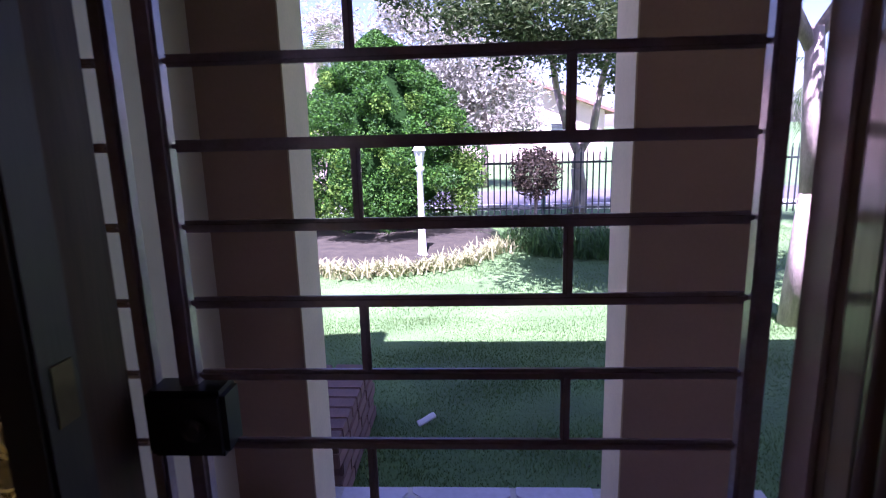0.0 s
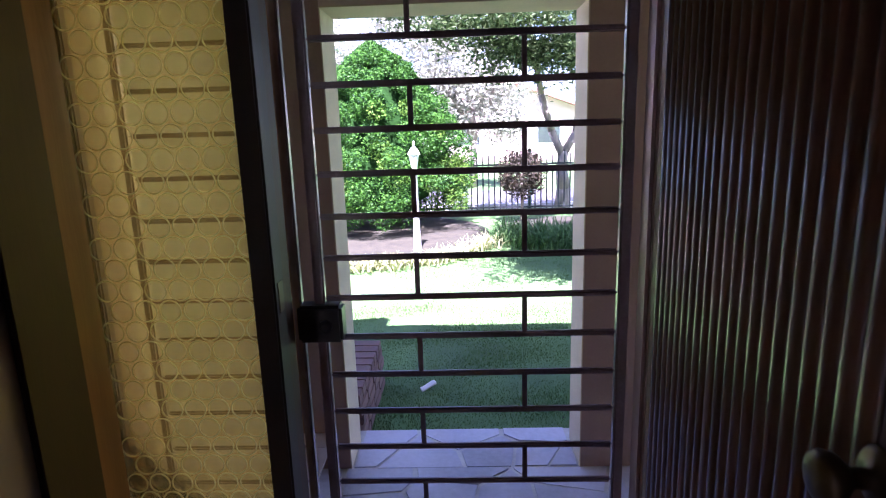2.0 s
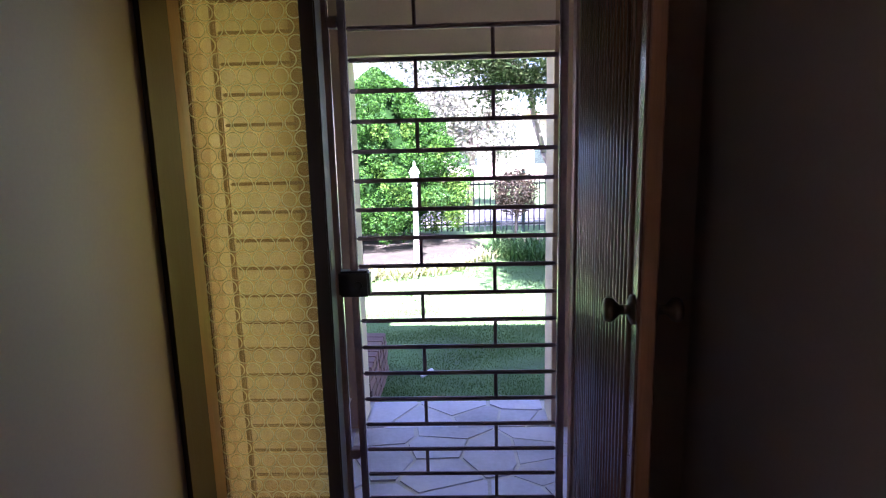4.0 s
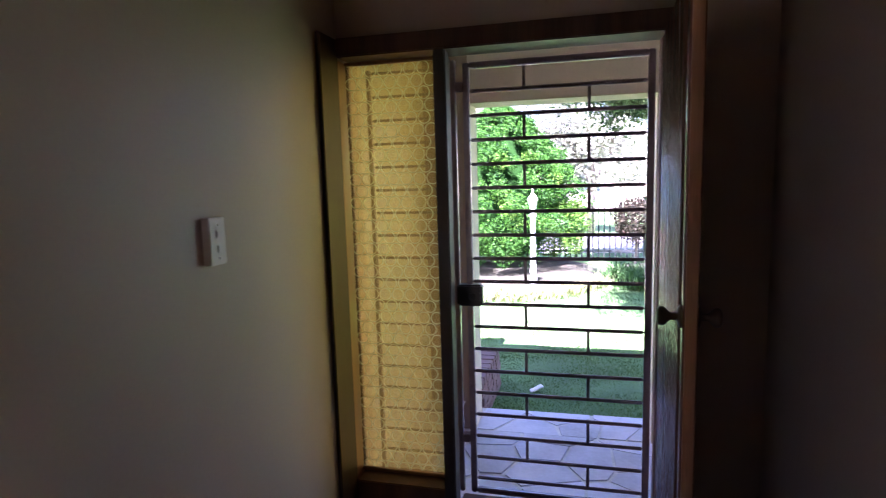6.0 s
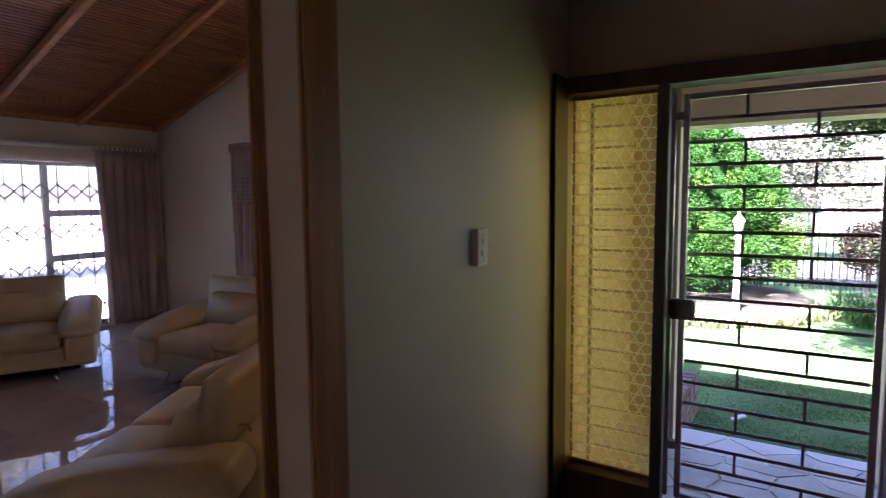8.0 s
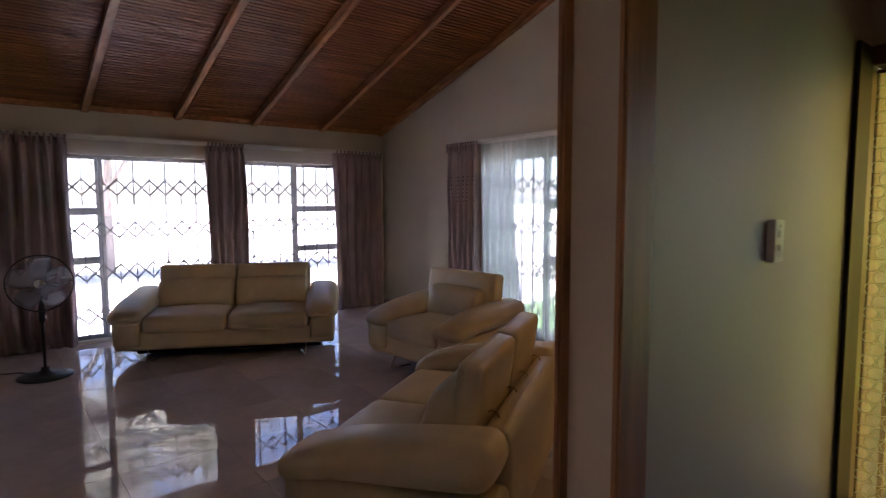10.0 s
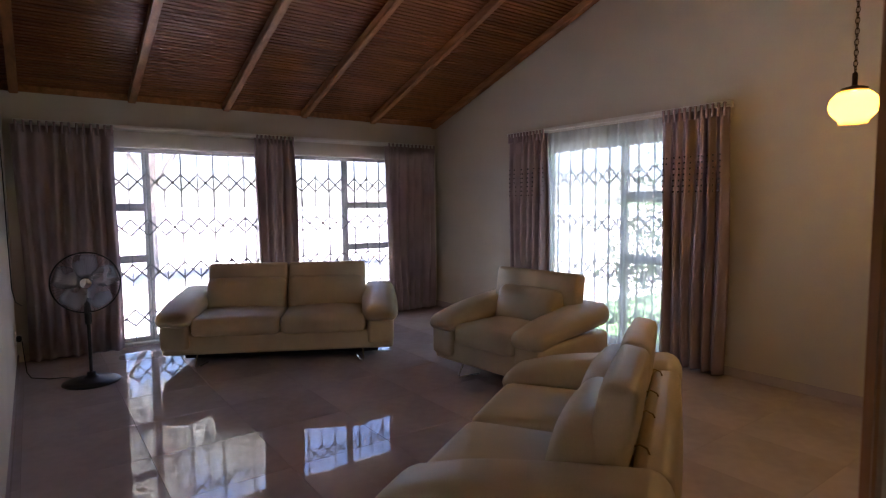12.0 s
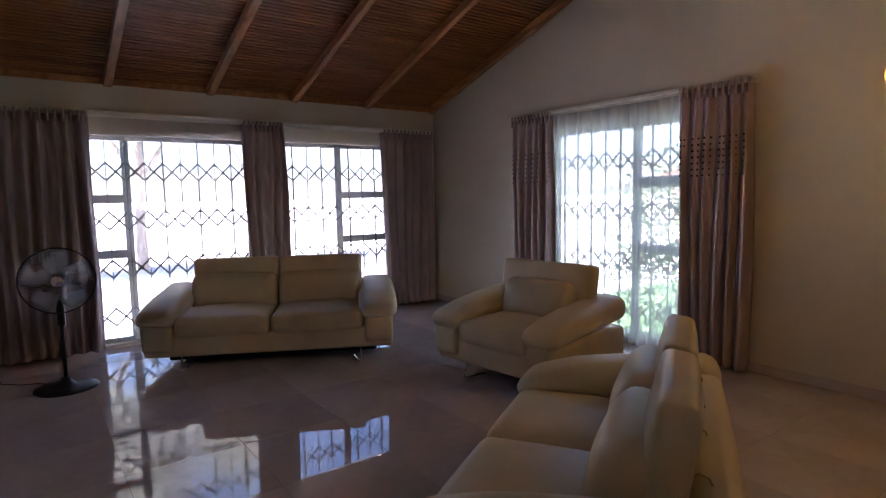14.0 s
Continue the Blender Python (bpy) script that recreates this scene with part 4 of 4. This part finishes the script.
bm = bmesh.new()
rs = random.Random(12)
edge0, edge1 = [], []
for i in range(41):
    x = -0.72 + 2.2 * i / 40
    edge0.append(bm.verts.new((x, 2.541, LAWN + 0.035)))
    edge1.append(bm.verts.new((x, 2.76 + rs.uniform(-0.05, 0.06), LAWN + 0.012)))
for i in range(40):
    bm.faces.new((edge0[i], edge0[i + 1], edge1[i + 1], edge1[i]))
structure("ground_edge", bm, SOIL, "bare soil and dry leaves along the paving's edge")
bm = bmesh.new()
leaves(bm, [(rs.uniform(-0.7, 1.3), 2.55 + abs(rs.gauss(0, 0.12)), LAWN + 0.05) for _ in range(160)], 0.035, rs, 0.6)
tagged(part("fallen_leaves", bm, SOIL), "dry fallen leaves along the paving's edge", "leaves", kind="stuff")
bed("ground_bed", -1.6, 9.7, 2.05, 2.4)
bed("ground_bed", 1.9, 9.8, 1.4, 1.75)


def conifer(x, y, h, r):
    t = thing("conifer", Matrix.Translation((x, y, LAWN + 0.05)), "dense bright green conical conifer in a mulched bed", "tree")
    part("trunk", rod((0, 0, 0), (0, 0, h * 0.7), 0.09, 0.03, 10), BARK, t)
    rr = random.Random(9)
    bm = bmesh.new()
    clumps = []
    for i in range(460):
        f = rr.random() ** 0.8
        zc = 0.22 + f * (h - 0.3)
        prof = 1.1 * r * (1 - math.exp(-2.8 * (1 - f))) * (0.75 + 0.25 * min(1, f * 5))
        a = rr.uniform(0, 6.28)
        rad = prof * rr.uniform(0.72, 1.06)
        clumps.append((Vector((rad * math.cos(a), rad * math.sin(a), zc)), 0.13 + 0.16 * (1 - f) * rr.uniform(0.7, 1.2)))
    # more of the low clumps get the brighter leaf, imitating sun on them
    lit_clumps = bmesh.new()
    for c, s in clumps:
        pts = []
        for _ in range(260):
            d = Vector((rr.gauss(0, 1), rr.gauss(0, 1), rr.gauss(0, 1))).normalized() * s * rr.uniform(0.55, 1.0)
            pts.append(c + Vector((d.x, d.y, d.z * 0.9)))
        leaves(lit_clumps if rr.random() < 0.45 - 0.16 * c.z else bm, pts, 0.055, rr, 0.5)
    part("crown", bm, CONIFER, t)
    part("lit_growth", lit_clumps, CONIFER_LIT, t, "yellow-green clumps with sunlight put into their colour")
    # added core hull, coloured near black for the shade between clumps
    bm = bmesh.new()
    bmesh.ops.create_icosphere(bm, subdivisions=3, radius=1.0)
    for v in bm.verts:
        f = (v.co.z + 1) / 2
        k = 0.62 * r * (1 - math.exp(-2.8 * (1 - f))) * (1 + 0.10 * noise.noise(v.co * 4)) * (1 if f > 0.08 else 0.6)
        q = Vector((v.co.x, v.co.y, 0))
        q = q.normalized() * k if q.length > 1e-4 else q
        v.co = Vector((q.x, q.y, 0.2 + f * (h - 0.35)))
    part("shade_core", bm, SHADE_LEAF, t, "added dark core, shade of the inner crown painted in", True)
    return t


conifer(-1.72, 10.6, 3.5, 1.8)


def crown_tree(name, x, y, limbs, blobs, material, leaf, count, seed, label, trunk_r):
    """A tree from limb lines and crown clusters, given from its foot."""
    t = thing(name, Matrix.Translation((x, y, LAWN)), label, "tree")
    for k, pts in enumerate(limbs):
        bm = bmesh.new()
        for i, (a, b) in enumerate(zip(pts, pts[1:])):
            r0 = trunk_r * (1.0 if k == 0 else 0.5) * (1 - 0.6 * i / len(pts))
            r1 = trunk_r * (1.0 if k == 0 else 0.5) * (1 - 0.6 * (i + 1) / len(pts))
            add_rod(bm, a, b, r0, r1, 9)
        part("trunk" if k == 0 else "limb", bm, BARK, t, "", True)
    rr = random.Random(seed)
    bm = bmesh.new()
    for (bx, by, bz, br) in blobs:
        for _ in range(9):
            d = Vector((rr.gauss(0, 1), rr.gauss(0, 1), rr.gauss(0, 0.8))).normalized() * br * rr.uniform(0.3, 1.0)
            c = Vector((bx, by, bz)) + d
            s = br * rr.uniform(0.25, 0.45)
            leaves(bm, [c + Vector((rr.gauss(0, s), rr.gauss(0, s), rr.gauss(0, s * 0.8))) for _ in range(count)], leaf, rr, 0.4, 0.3)
    part("crown", bm, material, t)
    return t


crown_tree("shade_tree", 2.2, 12.6, [[(0, 0, 0), (0.04, 0, 0.5), (-0.02, 0, 0.95), (0.03, 0, 1.35)], [(0.0, 0, 1.25), (-0.25, 0, 1.8), (-0.5, -0.1, 2.6), (-0.65, -0.2, 3.4), (-0.9, -0.6, 4.5)], [(0.03, 0, 1.3), (0.3, 0.05, 1.75), (0.42, 0, 2.6), (0.6, 0, 3.4), (0.8, -0.2, 4.3)], [(-0.6, -0.3, 3.2), (-1.2, -0.9, 3.9), (-1.9, -1.4, 4.3)]],
           [(0.6, -0.6, 3.5, 0.9), (0.9, -0.6, 4.4, 1.0), (-0.2, -0.8, 4.4, 0.9), (-1.0, -1.2, 4.1, 0.8), (-1.8, -1.5, 4.4, 0.8), (-2.5, -1.8, 4.8, 0.8), (-0.9, -1.4, 5.1, 1.1), (0.5, -1.0, 5.4, 1.2), (1.6, -0.2, 3.9, 0.9), (-1.5, -1.5, 3.6, 0.5), (-0.9, -1.3, 3.3, 0.35), (1.0, 0, 2.9, 0.5), (0.2, -1.8, 3.7, 0.7), (-0.6, -2.2, 4.0, 0.7), (0.9, -2.0, 3.6, 0.6), (-1.6, -2.4, 4.2, 0.7), (-1.5, -1.5, 3.5, 0.55), (-2.3, -1.8, 3.8, 0.6), (-3.2, -1.8, 4.2, 0.6), (-3.9, -1.8, 4.6, 0.5), (-0.5, -1.5, 3.4, 0.6), (0.3, -1.3, 3.3, 0.6)], TREE_LEAF, 0.12, 120, 31, "tall leafy shade tree with a pale forked trunk", 0.19)
for gx, gy, gh, sd in ((-1.6, 17.5, 5.6, 41), (0.3, 18.5, 5.2, 43), (-4.0, 19, 5.5, 47)):
    crown_tree("grey_leaved_tree", gx, gy, [[(0, 0, 0), (0.05, 0, 1.5), (0, 0.1, 3.2)], [(0, 0, 1.4), (0.6, 0, 2.6), (0.8, 0, 3.8)], [(0, 0, 1.6), (-0.6, 0, 2.8), (-0.9, 0, 3.9)]],
               [(0, 0, gh * 0.5, 1.2), (0.9, 0, gh * 0.6, 1.0), (-0.9, 0, gh * 0.6, 1.0), (0.2, 0, gh * 0.8, 1.1), (-0.5, 0, gh * 0.92, 0.8), (0.9, 0, gh * 0.35, 0.8), (-0.9, 0, gh * 0.35, 0.8)], GREY_LEAF, 0.17, 150, sd, "pale grey leaved tree beyond the fence", 0.14)

# tree added out of view; its crown is placed to shade the lawn's right side
crown_tree("unseen_shade_caster", 2.85, 5.35, [[(0, 0, 0), (0.05, 0, 1.2), (0, 0.1, 2.6)], [(0, 0.1, 2.4), (-0.5, 0, 3.2), (-1.2, 0.1, 3.9)], [(0, 0.1, 2.5), (0.6, 0.2, 3.4), (1.0, 0.3, 4.0)]],
           [(-1.4, 0, 3.9, 0.7), (-0.5, 0.3, 4.2, 0.9), (0.5, 0, 4.2, 0.9), (-0.9, -0.5, 4.5, 0.8), (0.2, 0.7, 4.6, 0.9), (1.1, 0.2, 4.3, 0.8), (-1.9, 0.3, 4.1, 0.45), (-1.3, 0.7, 4.3, 0.7), (-0.5, 1.2, 4.4, 0.8), (-1.0, 1.5, 4.5, 0.7), (0.4, 1.4, 4.5, 0.8), (-1.7, 1.7, 4.4, 0.6), (-2.2, 2.3, 4.5, 0.5), (-1.9, -0.3, 4.2, 0.7), (-2.0, 0.5, 4.3, 0.7), (-1.6, 1.2, 4.5, 0.7), (-1.1, 0.2, 4.5, 0.7), (-1.4, 2.2, 4.6, 0.6)], TREE_LEAF, 0.12, 170, 51, "unseen leafy tree, added to cast shade on part of the lawn", 0.12)
for gx, gy, gh, sd in ((-17.0, -2.2, 7.0, 81), (-18.0, 0.6, 7.6, 83), (-17.0, 3.2, 7.0, 85)):
    crown_tree("yard_tree", gx, gy, [[(0, 0, 0), (0.05, 0, 1.6), (0, 0.1, 3.4)], [(0, 0, 2.2), (0.1, 0.7, 3.4), (0.1, 1.0, 4.6)], [(0, 0, 2.4), (-0.1, -0.7, 3.6), (0, -1.0, 4.8)]],
               [(0, 0, gh * 0.66, 1.3), (0, 1.3, gh * 0.68, 1.2), (0, -1.3, gh * 0.68, 1.2), (0, 0.2, gh * 0.84, 1.2), (0, -0.9, gh * 0.85, 0.9), (0, 0.9, gh * 0.62, 1.0), (0, -0.9, gh * 0.66, 1.0)], GREY_LEAF, 0.20, 130, sd, "pale grey-green tree in the yard beyond the windows", 0.16)
crown_tree("shrub", -5.0, 4.6, [[(0, 0, 0), (0, 0, 0.8)], [(0, 0, 0.4), (0.4, 0, 1.1)]], [(0, 0, 0.7, 0.6), (0.6, 0.1, 1.2, 0.6), (-0.6, 0, 1.1, 0.6), (0.1, 0, 1.8, 0.6), (1.3, 0.5, 2.3, 0.6)], TREE_LEAF, 0.09, 80, 53, "leafy green shrub outside the window", 0.05)


def topiary(x, y, zc, r):
    t = thing("topiary_bush", Matrix.Translation((x, y, LAWN)), "clipped ball of dark plum leaves on a thin stem", "bush")
    part("stem", tube([(0, 0, 0), (0.02, 0, zc * 0.5), (0, 0, zc)], 0.03, 8), BARK, t)
    rr = random.Random(6)
    bm = bmesh.new()
    pts = []
    for _ in range(4200):
        d = Vector((rr.gauss(0, 1), rr.gauss(0, 1), rr.gauss(0, 1))).normalized()
        pts.append(Vector((0, 0, zc)) + d * r * (0.5 + 0.5 * rr.random()) * (1 + 0.15 * noise.noise(d * 3)))
    leaves(bm, pts, 0.06, rr, 0.6)
    part("crown", bm, PLUM_LEAF, t)
    return t


topiary(1.1, 10.9, 1.0, 0.5)


def strap_clump(x, y, r, n, seed, h=0.5, material=STRAP_LEAF, label="clump of arching green strap leaves at the lawn's edge"):
    """A tuft of arching strap leaves."""
    rr = random.Random(seed)
    bm = bmesh.new()
    for _ in range(n):
        a, lean, hh = rr.uniform(0, 6.28), rr.uniform(0.3, 1.1), h * rr.uniform(0.7, 1.2)
        bx, by = rr.gauss(0, r * 0.35), rr.gauss(0, r * 0.35)
        prev = None
        for k in range(5):
            f = k / 4
            rad = lean * hh * f * (0.4 + 0.6 * f)
            z = hh * (f - 0.55 * f * f * lean)
            w = 0.016 * (1 - f * 0.85)
            cx, cy = bx + rad * math.cos(a), by + rad * math.sin(a)
            l_, r_ = bm.verts.new((cx - w * math.sin(a), cy + w * math.cos(a), z)), bm.verts.new((cx + w * math.sin(a), cy - w * math.cos(a), z))
            if prev:
                bm.faces.new((prev[0], prev[1], r_, l_))
            prev = (l_, r_)
    ob = thing("strap_leaf_plant", Matrix.Translation((x, y, LAWN + 0.02)), label, "plant", "border plants")
    part("foliage", bm, material, ob)
    return ob


for i, (px, py) in enumerate(((0.95, 9.15), (1.3, 8.85), (1.7, 8.75), (2.1, 8.8), (1.15, 9.5), (1.55, 9.35), (2.0, 9.3), (2.4, 9.2), (0.75, 9.7), (2.8, 9.1), (3.2, 9.3))):
    strap_clump(px, py - 0.6, 0.45, 150, 60 + i, 0.52)
for i in range(16):
    a = math.pi * (1.12 + 0.76 * i / 15)
    strap_clump(-1.6 + 2.1 * math.cos(a), 9.7 + 2.45 * math.sin(a), 0.34, 90, 90 + i, 0.24, BORDER_LEAF, "tuft of pale dry border grass edging the bed")

# garden lamp
gl = thing("garden_lamp", Matrix.Translation((-0.80, 8.2, LAWN)), "white painted lantern on a post at the lawn's edge", "garden lamp")
part("post", lathe([(0.0, 0.0), (0.09, 0.0), (0.09, 0.06), (0.06, 0.10), (0.048, 0.5), (0.042, 1.25), (0.06, 1.28), (0.06, 1.31), (0.03, 1.34), (0.0, 1.34)], 16), WHITE_PAINT, gl, "", True)
part("lantern", lathe([(0.035, 1.34), (0.045, 1.36), (0.075, 1.52), (0.08, 1.55), (0.0, 1.55)], 6), WHITE_PAINT, gl)
part("cap", lathe([(0.0, 1.551), (0.095, 1.555), (0.07, 1.61), (0.03, 1.66), (0.012, 1.68), (0.018, 1.70), (0.016, 1.735), (0.0, 1.76)], 8), WHITE_PAINT, gl)

# palisade fence
fence = thing("palisade_fence", Matrix.Translation((0, 11.9, LAWN)), "dark steel palisade fence along the garden", "fence")
pale_me = mesh_of("pale", add_box(box(-0.014, 0.014, -0.008, 0.008, 0.05, 1.32), -0.006, 0.006, -0.006, 0.006, 1.321, 1.40), DARK_PAINT)
for i in range(150):
    o = new("pale", pale_me)
    o.parent = fence
    o.location = (-6.5 + i * 0.125, 0, 0)
for zc in (0.2, 1.12):
    part("rail", box(-6.6, 12.3, 0.009, 0.045, zc - 0.02, zc + 0.02), DARK_PAINT, fence)
for i in range(7):
    part("post", box(-6.6 + i * 2.65, -6.52 + i * 2.65, 0.046, 0.12, 0, 1.45, 0.004), GREEN_PAINT, fence, "green painted post")

# road and what lies beyond the fence
structure("road", box(-60, 60, 13.4, 17.2, LAWN - 0.1, LAWN + 0.005), ASPHALT, "asphalt road in the shade")
structure("pavement_kerb", box(-60, 60, 13.2, 13.4, LAWN - 0.1, LAWN + 0.1, 0.01), MORTAR, "concrete kerb")


def house(x, y, w, d, h, rise, label):
    e = thing("house", Matrix.Translation((x, y, LAWN)), label, "house")
    bm = box(-w / 2, w / 2, 0, d, 0, h)
    part("wall", bm, HOUSE_WALL, e)
    bm = bmesh.new()
    o = 0.5
    pr = [(-w / 2 - o, h - 0.1), (0, h + rise), (w / 2 + o, h - 0.1), (w / 2 + o, h - 0.25), (0, h + rise - 0.18), (-w / 2 - o, h - 0.25)]
    f0 = [bm.verts.new((a, -o, b)) for a, b in pr]
    f1 = [bm.verts.new((a, d + o, b)) for a, b in pr]
    bm.faces.new(f0), bm.faces.new(f1[::-1])
    for i in range(6):
        bm.faces.new((f0[i], f1[i], f1[(i + 1) % 6], f0[(i + 1) % 6]))
    part("roof", bm, ROOF_TILE, e)
    bm = bmesh.new()
    g = [bm.verts.new(c) for c in ((-w / 2, 0.002, h), (w / 2, 0.002, h), (0, 0.002, h + rise - 0.2))]
    bm.faces.new(g)
    part("gable", bm, HOUSE_WALL, e)
    for wx in (-w * 0.25, w * 0.25):
        win = part("window", box(wx - 0.7, wx + 0.7, -0.03, 0.02, 0.9, 2.1), WHITE_PAINT, e)
        part("pane", box(wx - 0.62, wx + 0.62, -0.04, -0.031, 0.98, 2.02), PANE, win)
    return e


house(2.6, 32, 9.0, 8, 2.7, 1.8, "neighbouring house with pale pinkish walls and a brown tiled gable roof")
house(-12, 24, 10, 8, 2.7, 1.6, "far neighbouring house with a tiled roof")

# palms
def palm(x, y, h, seed, label, shag=True):
    t = thing("palm_tree", Matrix.Translation((x, y, LAWN)), label, "palm tree")
    part("trunk", lathe([(0.0, 0), (0.24, 0), (0.2, 0.4), (0.17, h * 0.6), (0.16, h), (0.0, h)], 14), BARK, t, "", True)
    rr = random.Random(seed)
    for k in range(26):
        bm = bmesh.new()
        a, up = rr.uniform(0, 6.28), rr.uniform(-1.2, 1.2)
        L = rr.uniform(1.1, 1.6)
        pts = []
        for i in range(9):
            f = i / 8
            el = up - 1.7 * f * f
            step = L / 8
            pts.append((pts[-1] + Vector((math.cos(a) * math.cos(el), math.sin(a) * math.cos(el), math.sin(el))) * step) if pts else Vector((0, 0, h)))
        for i in range(1, 9):
            d = (pts[i] - pts[i - 1]).normalized()
            side = d.cross(Vector((0, 0, 1)))
            side = side.normalized() if side.length > 1e-3 else Vector((1, 0, 0))
            for s in (-1, 1):
                for q in (0.0, 0.33, 0.66):
                    p = pts[i - 1].lerp(pts[i], q)
                    tip = p + side * s * 0.34 * (1 - 0.5 * i / 8) + d * 0.18 - Vector((0, 0, 0.12))
                    v = [bm.verts.new(p), bm.verts.new(p + d * 0.03), bm.verts.new(tip)]
                    bm.faces.new(v)
        part("frond", bm, TREE_LEAF if up > -0.5 else BARK, t, "" if up > -0.5 else "dry hanging frond")
    return t


palm(6.1, 10.2, 2.5, 71, "palm with dry fronds hanging against its trunk")
palm(-3.75, 14.0, 3.7, 73, "dark palm behind the conifer")

# planter wall of brick beside the porch step
pl = thing("brick_planter", Matrix(), "low weathered clay brick wall beside the porch step", "brick wall")
part("core", box(-1.155, -0.775, 2.675, 3.595, LAWN - 0.1, -0.125), MORTAR, pl)
brick_me = mesh_of("brick", box(-0.111, 0.111, -0.053, 0.053, -0.036, 0.036, 0.005), BRICK)
rb = random.Random(8)


def brick(x, y, z, turn):
    o = new("brick", brick_me)
    o.parent = pl
    o.matrix_basis = pose(x, y, z, rb.uniform(-1, 1), rb.uniform(-1, 1), turn + rb.uniform(-1.5, 1.5))


for j in range(4):
    z = LAWN + 0.03 + j * 0.08 + 0.0
    for i in range(4):
        y = 2.785 + i * 0.233 - (0.06 if j % 2 else 0)
        brick(-0.772, y + 0.05, z, 90)
        brick(-1.16, y + 0.05, z, 90)
    for i in range(2):
        brick(-1.06 + i * 0.215, 3.595, z, 0)
for i in range(8):
    brick(-0.84, 2.735 + i * 0.116, -0.095, 0)
    brick(-1.09, 2.735 + i * 0.116, -0.095, 0)

tagged(part("paper_scrap", pillow(0.11, 0.05, 0.014, 0.006, (0, 0, 0.004), pose(-0.375, 3.52, LAWN + 0.03, 12, 8, 30), 7, lambda c: Vector((c.x, c.y, c.z + 0.03 * math.sin(25 * c.x) * math.cos(20 * c.y)))), TISSUE, None, "", True), "crumpled white paper scrap lying on the lawn", "paper")

# ---- pieces: porch slates and floor tiles ----
def clip_poly(pg, p, q):
    """The part of a polygon that lies nearer to p than to q."""
    mx, my, dx, dy = (p[0] + q[0]) / 2, (p[1] + q[1]) / 2, q[0] - p[0], q[1] - p[1]
    side = [(x - mx) * dx + (y - my) * dy for x, y in pg]
    out = []
    for k in range(len(pg)):
        a, b, sa, sb = pg[k], pg[(k + 1) % len(pg)], side[k], side[(k + 1) % len(pg)]
        if sa <= 0:
            out.append(a)
        if sa * sb < 0:
            f = sa / (sa - sb)
            out.append((a[0] + (b[0] - a[0]) * f, a[1] + (b[1] - a[1]) * f))
    return out


def crazy_paving(parent, x0, x1, y0, y1, count, seed):
    """Irregular slate slabs with open mortar joints."""
    rr = random.Random(seed)
    seeds = []
    while len(seeds) < count:
        best = max(((rr.uniform(x0, x1), rr.uniform(y0, y1)) for _ in range(6)), key=lambda s: min([math.hypot(s[0] - o[0], s[1] - o[1]) for o in seeds] or [9]))
        seeds.append(best)
    for s in seeds:
        pg = [(x0, y0), (x1, y0), (x1, y1), (x0, y1)]
        for o in seeds:
            if o is not s:
                pg = clip_poly(pg, s, o)
        if len(pg) < 3:
            continue
        cx, cy = sum(p[0] for p in pg) / len(pg), sum(p[1] for p in pg) / len(pg)
        bm = bmesh.new()
        sh = []
        for px, py in pg:
            dd = math.hypot(px - cx, py - cy)
            f = max(0.3, 1 - rr.uniform(0.008, 0.016) / max(dd, 0.03))
            sh.append((cx + (px - cx) * f, cy + (py - cy) * f))
        hz = rr.uniform(-0.002, 0.005)
        lo = [bm.verts.new((a, b, PZ - 0.02)) for a, b in sh]
        hi = [bm.verts.new((cx + (a - cx) * 0.985, cy + (b - cy) * 0.985, PZ + hz)) for a, b in sh]
        bm.faces.new(hi)
        n = len(sh)
        for q in range(n):
            bm.faces.new((lo[q], lo[(q + 1) % n], hi[(q + 1) % n], hi[q]))
        part("slate", bm, SLATE, parent)


slab = bpy.data.objects["porch_slab"]
crazy_paving(slab, -1.0, 1.2, DOOR_OUT + 0.01, 2.16, 30, 5)
crazy_paving(slab, OX0 + 0.01, OX1 - 0.01, 2.16, 2.54, 7, 7)

floor = bpy.data.objects["floor"]
TS = 0.6
tile_me = mesh_of("tile", box(-TS / 2 + 0.0007, TS / 2 - 0.0007, -TS / 2 + 0.0007, TS / 2 - 0.0007, -0.008, 0.0, 0.0006), TILE)
for i in range(14):
    for j in range(10):
        cx, cy = W_IN + 0.25 + i * TS, N_IN - 0.2 - j * TS
        if cy < S_IN - 0.3 and cx < LR_X - 0.3:
            continue
        if cx > HALL_X and cy > DOOR_IN - 0.2:
            continue
        o = new("tile", tile_me)
        o.parent = floor
        o.location = (cx, cy, 0)
